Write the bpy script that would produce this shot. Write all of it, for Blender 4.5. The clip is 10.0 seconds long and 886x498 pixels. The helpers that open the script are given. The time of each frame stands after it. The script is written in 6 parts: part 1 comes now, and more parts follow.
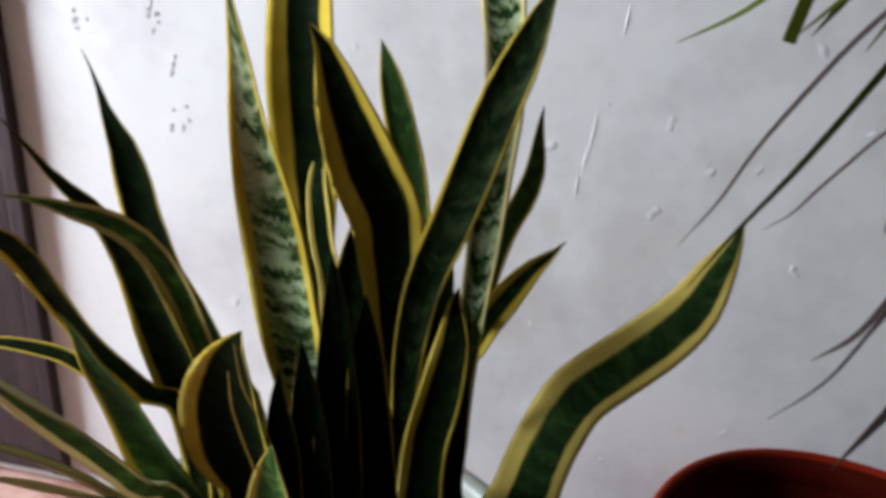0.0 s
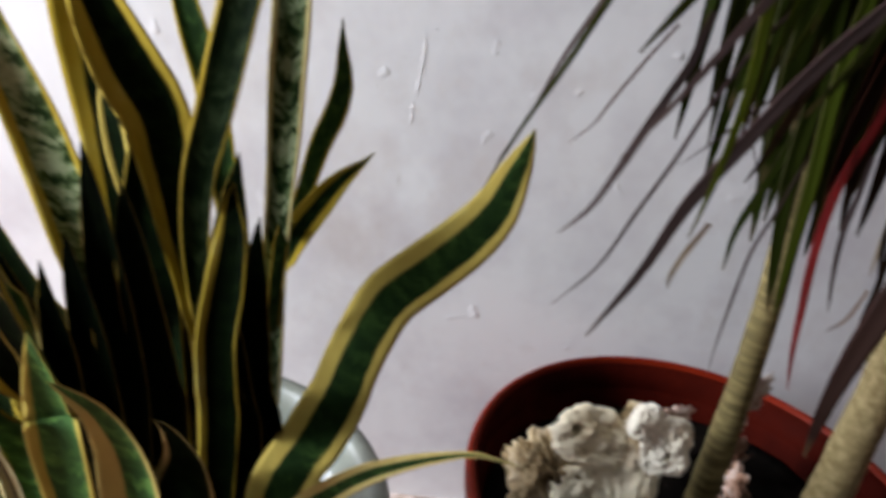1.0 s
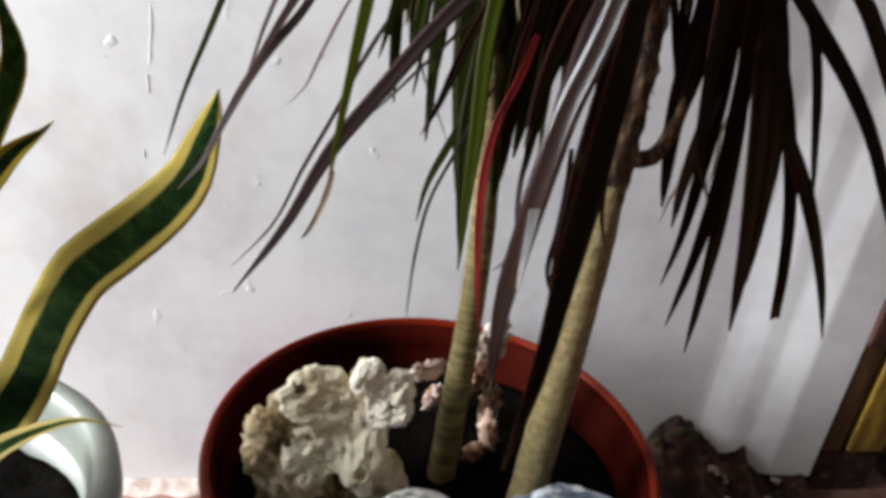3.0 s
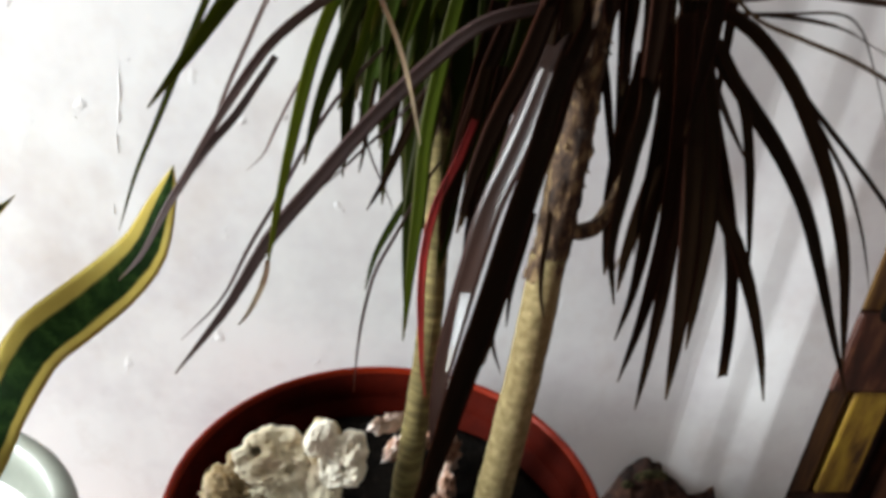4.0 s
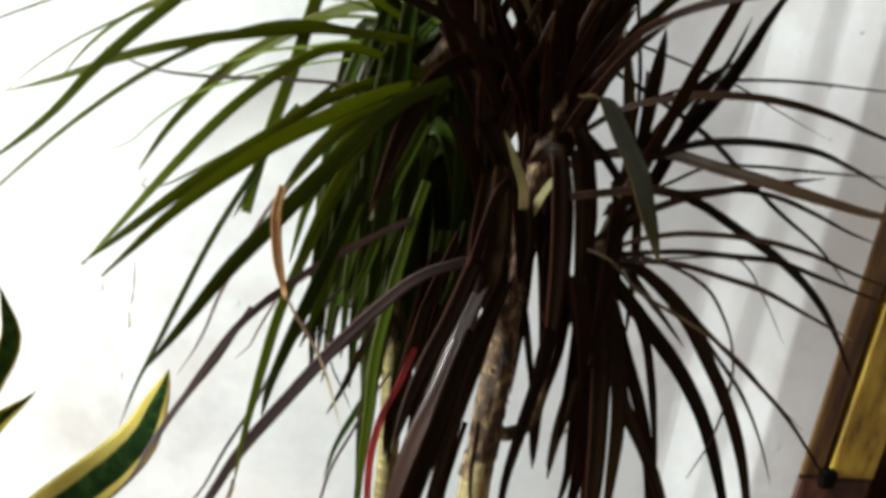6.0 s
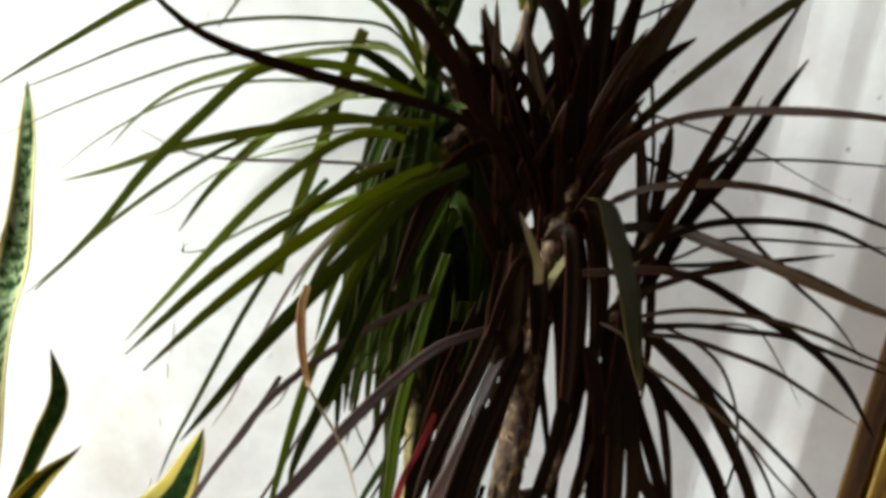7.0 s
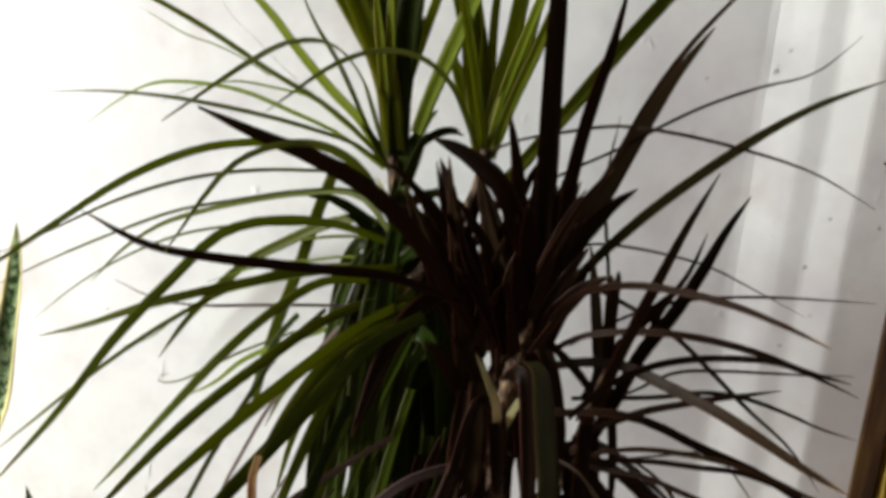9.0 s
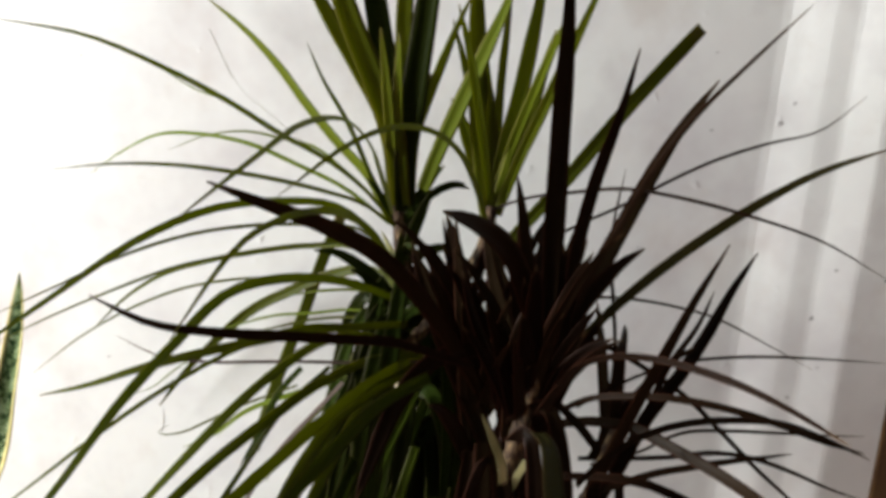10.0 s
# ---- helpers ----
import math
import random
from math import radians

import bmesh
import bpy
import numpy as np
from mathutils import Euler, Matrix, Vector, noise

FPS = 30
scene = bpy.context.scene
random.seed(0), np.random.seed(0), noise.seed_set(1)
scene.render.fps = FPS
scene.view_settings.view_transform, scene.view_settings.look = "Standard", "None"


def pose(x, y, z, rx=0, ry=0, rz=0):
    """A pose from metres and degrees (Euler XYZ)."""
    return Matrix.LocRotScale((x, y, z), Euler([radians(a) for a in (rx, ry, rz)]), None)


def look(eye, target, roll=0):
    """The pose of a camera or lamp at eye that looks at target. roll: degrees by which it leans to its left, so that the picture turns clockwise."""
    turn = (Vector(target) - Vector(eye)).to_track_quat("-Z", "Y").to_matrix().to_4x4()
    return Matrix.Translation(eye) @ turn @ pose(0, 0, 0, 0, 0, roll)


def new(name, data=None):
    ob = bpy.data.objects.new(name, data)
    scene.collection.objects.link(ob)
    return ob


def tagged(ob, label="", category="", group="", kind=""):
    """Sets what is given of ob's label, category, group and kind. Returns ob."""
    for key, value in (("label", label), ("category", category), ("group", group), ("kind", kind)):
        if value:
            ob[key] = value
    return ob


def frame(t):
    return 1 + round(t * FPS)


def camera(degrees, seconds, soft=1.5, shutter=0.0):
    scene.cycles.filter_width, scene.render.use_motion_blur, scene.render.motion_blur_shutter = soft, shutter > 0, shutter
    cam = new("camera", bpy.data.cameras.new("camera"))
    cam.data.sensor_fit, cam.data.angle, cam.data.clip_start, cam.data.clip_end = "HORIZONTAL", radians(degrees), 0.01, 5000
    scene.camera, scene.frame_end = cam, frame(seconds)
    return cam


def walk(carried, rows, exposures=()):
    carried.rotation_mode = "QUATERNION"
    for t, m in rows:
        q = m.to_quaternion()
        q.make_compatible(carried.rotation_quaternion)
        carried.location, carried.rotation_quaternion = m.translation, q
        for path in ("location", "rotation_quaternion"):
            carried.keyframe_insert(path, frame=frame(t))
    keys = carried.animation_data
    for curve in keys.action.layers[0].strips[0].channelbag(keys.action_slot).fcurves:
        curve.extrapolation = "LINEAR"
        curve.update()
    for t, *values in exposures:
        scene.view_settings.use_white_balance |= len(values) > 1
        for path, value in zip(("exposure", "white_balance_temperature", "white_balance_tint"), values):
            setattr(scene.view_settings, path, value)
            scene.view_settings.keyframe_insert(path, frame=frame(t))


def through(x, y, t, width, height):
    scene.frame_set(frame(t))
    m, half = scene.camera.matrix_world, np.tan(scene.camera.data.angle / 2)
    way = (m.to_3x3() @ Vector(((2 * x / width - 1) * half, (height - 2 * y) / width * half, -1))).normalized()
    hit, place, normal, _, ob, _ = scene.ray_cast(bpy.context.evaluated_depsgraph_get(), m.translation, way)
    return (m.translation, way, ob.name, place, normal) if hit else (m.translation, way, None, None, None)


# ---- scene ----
cam = camera(66.0, 10.0, soft=3.9, shutter=0.5)
PATH = [
    (0, (0.066, -0.028, 0.712), (-0.169, 1.798, -0.07), 5.6),
    (0.5, (0.095, -0.037, 0.702), (-0.035, 1.787, -0.108), 6.0),
    (1, (0.154, -0.051, 0.687), (0.154, 1.762, -0.156), 6.4),
    (1.5, (0.197, -0.055, 0.675), (0.286, 1.748, -0.184), 6.7),
    (2, (0.24, -0.056, 0.674), (0.429, 1.727, -0.212), 7.0),
    (2.5, (0.271, -0.058, 0.677), (0.507, 1.724, -0.2), 6.6),
    (3, (0.306, -0.061, 0.686), (0.583, 1.723, -0.175), 6.3),
    (4.5, (0.347, -0.064, 0.769), (0.615, 1.761, -0.004), 6.2),
    (5, (0.354, -0.087, 0.804), (0.622, 1.771, 0.116), 6.6),
    (5.5, (0.369, -0.108, 0.841), (0.626, 1.771, 0.206), 6.9),
    (7, (0.383, -0.136, 0.925), (0.495, 1.783, 0.371), 6.2),
    (7.5, (0.392, -0.141, 0.941), (0.491, 1.789, 0.425), 6.0),
    (8, (0.4, -0.149, 0.961), (0.465, 1.799, 0.51), 5.1),
    (8.5, (0.404, -0.151, 0.971), (0.471, 1.812, 0.594), 4.9),
    (9, (0.413, -0.149, 0.995), (0.497, 1.816, 0.633), 5.1),
    (9.5, (0.41, -0.143, 1.001), (0.509, 1.835, 0.724), 5.4),
    (10, (0.406, -0.141, 1.021), (0.483, 1.837, 0.732), 5.4),
]
walk(cam, [(t, look(eye, target, roll)) for t, eye, target, roll in PATH], exposures=[(0.0,-0.42,6050,8),(1.0,-0.25,6250,12),(1.5,0.1,6300,12),(2.5,0.14,6350,10),(4.5,0.62,6500,3),(5.5,0.80,6500,-1),(7.0,0.70,6650,-2),(10.0,0.40,6850,4.5)])

# ---------- light ----------
world = bpy.data.worlds.new("world")
scene.world = world
world.use_nodes = True
wn, wl = world.node_tree.nodes, world.node_tree.links
sky = wn.new("ShaderNodeTexSky")
sky.sky_type = "NISHITA"
sky.sun_disc = False
sky.sun_elevation, sky.sun_rotation = radians(35), radians(-80)
wl.new(sky.outputs[0], wn["Background"].inputs[0])
wn["Background"].inputs[1].default_value = 0.1
# daylight in the window to the yard
day = new("window_daylight", bpy.data.lights.new("window_daylight", "AREA"))
day.data.shape, day.data.size, day.data.size_y = "RECTANGLE", 0.66, 1.2
day.data.energy, day.data.color = 172.0, (0.93, 0.96, 1.0)
day.matrix_world = look((-1.85, 0.19, 1.14), (0.5, 0.27, 0.72))


# ---------- materials ----------
def material(name):
    m = bpy.data.materials.new(name)
    m.use_nodes = True
    return m, m.node_tree.nodes, m.node_tree.links, m.node_tree.nodes["Principled BSDF"]


def noise_tex(n, l, scale, detail=4.0, rough=0.6, coord=None, stretch=None):
    """A noise texture in metres, from object coordinates unless another socket is given."""
    if coord is None:
        coord = n.new("ShaderNodeTexCoord").outputs["Object"]
    if stretch:
        mp = n.new("ShaderNodeMapping")
        mp.inputs["Scale"].default_value = stretch
        l.new(coord, mp.inputs[0])
        coord = mp.outputs[0]
    t = n.new("ShaderNodeTexNoise")
    t.inputs["Scale"].default_value, t.inputs["Detail"].default_value, t.inputs["Roughness"].default_value = scale, detail, rough
    l.new(coord, t.inputs["Vector"])
    return t.outputs["Fac"]


def ramp(n, l, fac, *stops):
    r = n.new("ShaderNodeValToRGB")
    while len(r.color_ramp.elements) < len(stops):
        r.color_ramp.elements.new(0.5)
    for e, (p, c) in zip(r.color_ramp.elements, stops):
        e.position = p
        e.color = (*c, 1) if len(c) == 3 else c
    l.new(fac, r.inputs[0])
    return r.outputs[0]


def mix(n, l, fac, a, b, kind="MIX"):
    m = n.new("ShaderNodeMix")
    m.data_type, m.blend_type = "RGBA", kind
    for sock, v in ((m.inputs[0], fac), (m.inputs[6], a), (m.inputs[7], b)):
        if isinstance(v, (int, float)):
            sock.default_value = v
        elif isinstance(v, tuple):
            sock.default_value = (*v, 1)
        else:
            l.new(v, sock)
    return m.outputs[2]


def math_node(n, l, op, a, b=0.0, c=None):
    m = n.new("ShaderNodeMath")
    m.operation = op
    for i, v in enumerate((a, b) if c is None else (a, b, c)):
        if isinstance(v, (int, float)):
            m.inputs[i].default_value = v
        else:
            l.new(v, m.inputs[i])
    return m.outputs[0]


def bump(n, l, bsdf, height, strength, distance):
    b = n.new("ShaderNodeBump")
    b.inputs["Strength"].default_value, b.inputs["Distance"].default_value = strength, distance
    l.new(height, b.inputs["Height"])
    l.new(b.outputs[0], bsdf.inputs["Normal"])


def two_tone(name, stops, scale, rough=0.6, stretch=None, bump_scale=60, bump_size=0.002, bump_strength=0.4, spec=0.5, detail=5.0):
    """Surface whose colour wanders between the given stops, with a fine relief."""
    m, n, l, b = material(name)
    l.new(ramp(n, l, noise_tex(n, l, scale, detail, stretch=stretch), *stops), b.inputs["Base Color"])
    b.inputs["Roughness"].default_value = rough
    b.inputs["Specular IOR Level"].default_value = spec
    bump(n, l, b, noise_tex(n, l, bump_scale, 6.0, stretch=stretch), bump_strength, bump_size)
    return m


def wall_paint():
    m, n, l, b = material("lime_painted_plaster")
    big = noise_tex(n, l, 2.2, 5.0)
    fine = noise_tex(n, l, 14.0, 7.0, 0.7)
    base = ramp(n, l, big, (0.30, (0.72, 0.71, 0.72)), (0.55, (0.80, 0.80, 0.80)), (0.75, (0.77, 0.76, 0.75)))
    col = mix(n, l, ramp(n, l, fine, (0.56, (0, 0, 0)), (0.74, (0.32, 0.32, 0.32))), base, (0.60, 0.54, 0.50))
    mott = noise_tex(n, l, 6.5, 4.0, 0.65)
    col = mix(n, l, ramp(n, l, mott, (0.46, (0, 0, 0)), (0.70, (0.55, 0.55, 0.55))), col, (0.54, 0.50, 0.53))
    smudge = noise_tex(n, l, 7.0, 4.0, 0.6, stretch=(1.0, 1.0, 0.8))
    col = mix(n, l, ramp(n, l, smudge, (0.58, (0, 0, 0)), (0.76, (0.42, 0.42, 0.42))), col, (0.50, 0.41, 0.37))
    streak = noise_tex(n, l, 9.0, 3.0, stretch=(1.0, 1.0, 0.12))
    col = mix(n, l, ramp(n, l, streak, (0.58, (0, 0, 0)), (0.72, (0.25, 0.25, 0.25))), col, (0.60, 0.58, 0.58))
    chips = noise_tex(n, l, 30.0, 3.0, 0.5)
    col = mix(n, l, ramp(n, l, chips, (0.775, (0, 0, 0)), (0.79, (0.7, 0.7, 0.7))), col, (0.42, 0.38, 0.36))
    l.new(col, b.inputs["Base Color"])
    b.inputs["Roughness"].default_value = 0.55
    lumps = ramp(n, l, noise_tex(n, l, 34.0, 2.0, 0.5), (0.70, (0, 0, 0)), (0.80, (1, 1, 1)))
    height = math_node(n, l, "MULTIPLY_ADD", lumps, 0.6, math_node(n, l, "MULTIPLY_ADD", fine, 0.5, noise_tex(n, l, 5.0, 3.0)))
    bump(n, l, b, height, 0.35, 0.003)
    return m


def snake_skin():
    m, n, l, b = material("banded_green_leaf_with_yellow_margin")
    uv = n.new("ShaderNodeUVMap")
    uv.uv_map = "leaf"
    sep = n.new("ShaderNodeSeparateXYZ")
    l.new(uv.outputs[0], sep.inputs[0])
    u, v = sep.outputs[0], sep.outputs[1]
    info = n.new("ShaderNodeObjectInfo")
    off = n.new("ShaderNodeVectorMath")
    off.operation = "ADD"
    l.new(uv.outputs[0], off.inputs[0])
    l.new(info.outputs["Random"], off.inputs[1])
    wob = noise_tex(n, l, 3.0, 3.0, coord=off.outputs[0], stretch=(1.0, 9.0, 1.0))
    def leaf_value(name):
        a = n.new("ShaderNodeAttribute")
        a.attribute_type, a.attribute_name = "OBJECT", name
        return a.outputs["Fac"]

    rim_across = math_node(n, l, "ABSOLUTE", math_node(n, l, "SUBTRACT", u, 0.5))
    across = math_node(n, l, "ABSOLUTE", math_node(n, l, "SUBTRACT", math_node(n, l, "SUBTRACT", u, 0.5), leaf_value("skew")))
    streak = noise_tex(n, l, 1.0, 3.0, 0.6, coord=off.outputs[0], stretch=(26.0, 9.0, 1.0))
    edge = math_node(n, l, "ADD", math_node(n, l, "MULTIPLY_ADD", math_node(n, l, "SUBTRACT", streak, 0.5), 0.11, across), math_node(n, l, "MULTIPLY", math_node(n, l, "SUBTRACT", wob, 0.5), 0.10))
    # crosswise zigzag bands, drawn by a stretched noise that bends towards the tip near the midrib
    bend = math_node(n, l, "MULTIPLY_ADD", math_node(n, l, "MULTIPLY", across, across), -0.05, math_node(n, l, "MULTIPLY_ADD", noise_tex(n, l, 1.0, 2.0, 0.6, coord=uv.outputs[0], stretch=(11.0, 30.0, 1.0)), 0.018, v))
    comb = n.new("ShaderNodeCombineXYZ")
    l.new(math_node(n, l, "MULTIPLY", u, 1.6), comb.inputs[0])
    l.new(math_node(n, l, "MULTIPLY", bend, 125.0), comb.inputs[1])
    l.new(math_node(n, l, "MULTIPLY", info.outputs["Random"], 40.0), comb.inputs[2])
    bands = noise_tex(n, l, 1.0, 4.0, 0.7, coord=comb.outputs[0])
    # tone scales each leaf's green; extremes put shade and light into the colour
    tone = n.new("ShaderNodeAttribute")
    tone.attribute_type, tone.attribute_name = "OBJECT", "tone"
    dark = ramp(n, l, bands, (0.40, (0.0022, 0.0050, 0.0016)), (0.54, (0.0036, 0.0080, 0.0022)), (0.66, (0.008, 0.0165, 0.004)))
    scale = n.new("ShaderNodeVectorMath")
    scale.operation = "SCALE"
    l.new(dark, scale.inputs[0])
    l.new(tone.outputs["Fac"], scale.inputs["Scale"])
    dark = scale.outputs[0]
    light = ramp(n, l, bands, (0.44, (0.014, 0.036, 0.009)), (0.50, (0.13, 0.195, 0.075)), (0.58, (0.38, 0.45, 0.26)))
    attr = n.new("ShaderNodeAttribute")
    attr.attribute_type, attr.attribute_name = "OBJECT", "pallor"
    green = mix(n, l, attr.outputs["Fac"], dark, light)
    yellow = ramp(n, l, noise_tex(n, l, 20.0, 4.0), (0.35, (0.35, 0.25, 0.020)), (0.6, (0.45, 0.34, 0.045)), (0.75, (0.50, 0.42, 0.11)))
    yellow = mix(n, l, leaf_value("pale"), yellow, (0.62, 0.56, 0.34))
    marg = n.new("ShaderNodeAttribute")
    marg.attribute_type, marg.attribute_name = "OBJECT", "margin"
    inside = math_node(n, l, "ADD", edge, marg.outputs["Fac"])
    col = mix(n, l, ramp(n, l, inside, (0.478, (0, 0, 0)), (0.50, (0.35, 0.35, 0.35)), (0.522, (1, 1, 1))), green, yellow)
    rim = ramp(n, l, rim_across, (0.480, (0, 0, 0)), (0.497, (0.8, 0.8, 0.8)))
    col = mix(n, l, rim, col, (0.22, 0.14, 0.04))
    withered = ramp(n, l, noise_tex(n, l, 1.0, 4.0, coord=uv.outputs[0], stretch=(3.0, 30.0, 1.0)), (0.34, (0.10, 0.045, 0.012)), (0.52, (0.26, 0.14, 0.05)), (0.66, (0.48, 0.36, 0.20)))
    col = mix(n, l, leaf_value("dry"), col, withered)
    l.new(col, b.inputs["Base Color"])
    b.inputs["Roughness"].default_value = 0.5
    b.inputs["Specular IOR Level"].default_value = 0.008
    fib = noise_tex(n, l, 1.0, 3.0, coord=uv.outputs[0], stretch=(60.0, 12.0, 1.0))
    bump(n, l, b, fib, 0.25, 0.001)
    return m


def blade(name, mid, margin, dark, through, gloss, rough=0.42):
    """Thin translucent strap leaf: coloured middle, red-brown margins, faint lengthwise veins."""
    m, n, l, b = material(name)
    uv = n.new("ShaderNodeUVMap")
    uv.uv_map = "leaf"
    sep = n.new("ShaderNodeSeparateXYZ")
    l.new(uv.outputs[0], sep.inputs[0])
    across = math_node(n, l, "ABSOLUTE", math_node(n, l, "SUBTRACT", sep.outputs[0], 0.5))
    vein = noise_tex(n, l, 1.0, 2.0, coord=uv.outputs[0], stretch=(26.0, 3.0, 1.0))
    col = mix(n, l, vein, dark, mid)
    info = n.new("ShaderNodeObjectInfo")
    hue = n.new("ShaderNodeHueSaturation")
    l.new(math_node(n, l, "MULTIPLY_ADD", info.outputs["Random"], 1.0, 0.5), hue.inputs["Value"])
    l.new(math_node(n, l, "MULTIPLY_ADD", info.outputs["Random"], 0.03, 0.485), hue.inputs["Hue"])
    l.new(col, hue.inputs["Color"])
    col = mix(n, l, ramp(n, l, across, (0.38, (0, 0, 0)), (0.45, (1, 1, 1))), hue.outputs[0], margin)
    tip = math_node(n, l, "MULTIPLY", ramp(n, l, sep.outputs[1], (0.93, (0, 0, 0)), (0.99, (1, 1, 1))), 0.6)
    col = mix(n, l, tip, col, (0.16, 0.10, 0.05))
    l.new(col, b.inputs["Base Color"])
    b.inputs["Roughness"].default_value = rough
    b.inputs["Specular IOR Level"].default_value = gloss
    bump(n, l, b, vein, 0.2, 0.0006)
    tr = n.new("ShaderNodeBsdfTranslucent")
    l.new(mix(n, l, 0.6, col, through), tr.inputs["Color"])
    ms = n.new("ShaderNodeMixShader")
    ms.inputs[0].default_value = 0.4
    l.new(b.outputs[0], ms.inputs[1])
    l.new(tr.outputs[0], ms.inputs[2])
    l.new(ms.outputs[0], n["Material Output"].inputs["Surface"])
    return m


WALL = wall_paint()
# unseen room surfaces, kept dull to hold down bounced light
ROOM = two_tone("dull_beige_room_paint", ((0.3, (0.115, 0.108, 0.098)), (0.7, (0.145, 0.137, 0.124))), 3, 0.8)
SNAKE = snake_skin()
GREEN = blade("strap_leaf_green", (0.130, 0.150, 0.014), (0.085, 0.07, 0.018), (0.042, 0.068, 0.006), (0.30, 0.32, 0.012), 0.07)
# green leaf darkened: shade inside the dense crown is put into its colour
DEEP = blade("strap_leaf_deep_shaded_green", (0.034, 0.048, 0.006), (0.036, 0.032, 0.011), (0.012, 0.020, 0.003), (0.055, 0.075, 0.004), 0.06)
YOUNG = blade("strap_leaf_young", (0.175, 0.20, 0.014), (0.11, 0.09, 0.018), (0.062, 0.095, 0.007), (0.42, 0.44, 0.012), 0.06)
PURPLE = blade("strap_leaf_purple", (0.027, 0.0135, 0.007), (0.042, 0.014, 0.008), (0.009, 0.0062, 0.003), (0.080, 0.036, 0.012), 0.06)
# purple leaf colour lifted to stand for lens haze and gloss
MAUVE = blade("strap_leaf_hazed_mauve", (0.155, 0.112, 0.105), (0.12, 0.075, 0.070), (0.080, 0.056, 0.054), (0.20, 0.13, 0.11), 0.14)
MID = blade("strap_leaf_mid_green", (0.070, 0.088, 0.008), (0.055, 0.048, 0.014), (0.024, 0.040, 0.004), (0.15, 0.17, 0.008), 0.07)
OLIVE_LEAF = blade("strap_leaf_olive", (0.060, 0.055, 0.016), (0.055, 0.034, 0.014), (0.026, 0.026, 0.007), (0.12, 0.10, 0.014), 0.08)
SHEEN = blade("strap_leaf_glossy", (0.032, 0.016, 0.013), (0.034, 0.012, 0.009), (0.012, 0.007, 0.005), (0.05, 0.018, 0.010), 0.55, 0.27)
DRY = two_tone("dry_leaf", ((0.35, (0.30, 0.10, 0.03)), (0.55, (0.44, 0.26, 0.09)), (0.7, (0.13, 0.045, 0.02))), 40, 0.7)
RED_LEAF = two_tone("red_leaf", ((0.35, (0.17, 0.007, 0.007)), (0.65, (0.29, 0.015, 0.013))), 30, 0.45)
TERRACOTTA = two_tone("terracotta_plastic", ((0.30, (0.095, 0.0070, 0.002)), (0.55, (0.135, 0.0110, 0.003)), (0.75, (0.110, 0.012, 0.004))), 9, 0.42, bump_scale=140, bump_size=0.0008, bump_strength=0.3, spec=0.06)
GREY_POT = two_tone("grey_glazed_pot", ((0.30, (0.13, 0.14, 0.115)), (0.55, (0.17, 0.18, 0.15)), (0.72, (0.13, 0.135, 0.105))), 11, 0.4, bump_scale=90, bump_size=0.001)
SOIL = two_tone("dark_soil", ((0.35, (0.002, 0.0016, 0.0012)), (0.62, (0.005, 0.0035, 0.0025)), (0.80, (0.020, 0.013, 0.009))), 60, 0.95, bump_scale=120, bump_size=0.006, bump_strength=0.9, spec=0.05)
BARK = two_tone("ringed_cane_bark", ((0.34, (0.155, 0.112, 0.040)), (0.5, (0.21, 0.160, 0.066)), (0.68, (0.30, 0.24, 0.11))), 150, 0.85, bump_scale=110, bump_size=0.003, bump_strength=0.8)
OLIVE_BARK = two_tone("olive_ringed_bark", ((0.34, (0.085, 0.066, 0.018)), (0.5, (0.145, 0.112, 0.036)), (0.68, (0.28, 0.22, 0.085))), 70, 0.85, stretch=(0.35, 0.35, 2.2), bump_scale=90, bump_size=0.003, bump_strength=0.8)
# terracotta darkened, so the shade inside the pot is in the colour
INNER_POT = two_tone("shade_darkened_terracotta", ((0.30, (0.016, 0.0015, 0.0008)), (0.55, (0.036, 0.0030, 0.0012)), (0.75, (0.026, 0.0035, 0.002))), 14, 0.7, bump_scale=140, bump_size=0.0008, spec=0.02)
DARK_BARK = two_tone("flaky_brown_bark", ((0.40, (0.018, 0.008, 0.0035)), (0.53, (0.070, 0.037, 0.016)), (0.66, (0.24, 0.165, 0.080))), 150, 0.9, stretch=(1, 1, 0.5), bump_scale=60, bump_size=0.004, bump_strength=0.8)
CORAL = two_tone("bleached_coral_stone", ((0.26, (0.16, 0.11, 0.055)), (0.34, (0.52, 0.42, 0.26)), (0.44, (0.76, 0.67, 0.48)), (0.60, (0.86, 0.80, 0.62))), 17, 0.85, bump_scale=60, bump_size=0.0014, bump_strength=0.5)
PALE_CORAL = two_tone("white_coral_stone", ((0.26, (0.40, 0.31, 0.19)), (0.36, (0.76, 0.68, 0.53)), (0.60, (0.87, 0.82, 0.69))), 22, 0.85, bump_scale=70, bump_size=0.0018, bump_strength=0.5)
CORAL_BROWN = two_tone("stained_and_shaded_coral_stone", ((0.33, (0.05, 0.030, 0.011)), (0.41, (0.25, 0.17, 0.075)), (0.50, (0.50, 0.39, 0.23)), (0.64, (0.72, 0.62, 0.45))), 26, 0.9, bump_scale=50, bump_size=0.007, bump_strength=0.8)
PALE_GROWTH = two_tone("pale_young_leaf_base", ((0.35, (0.30, 0.30, 0.12)), (0.65, (0.50, 0.47, 0.24))), 30, 0.5)
TAN_DRY = two_tone("tan_withered_leaf", ((0.35, (0.28, 0.21, 0.12)), (0.65, (0.48, 0.40, 0.26))), 40, 0.7)
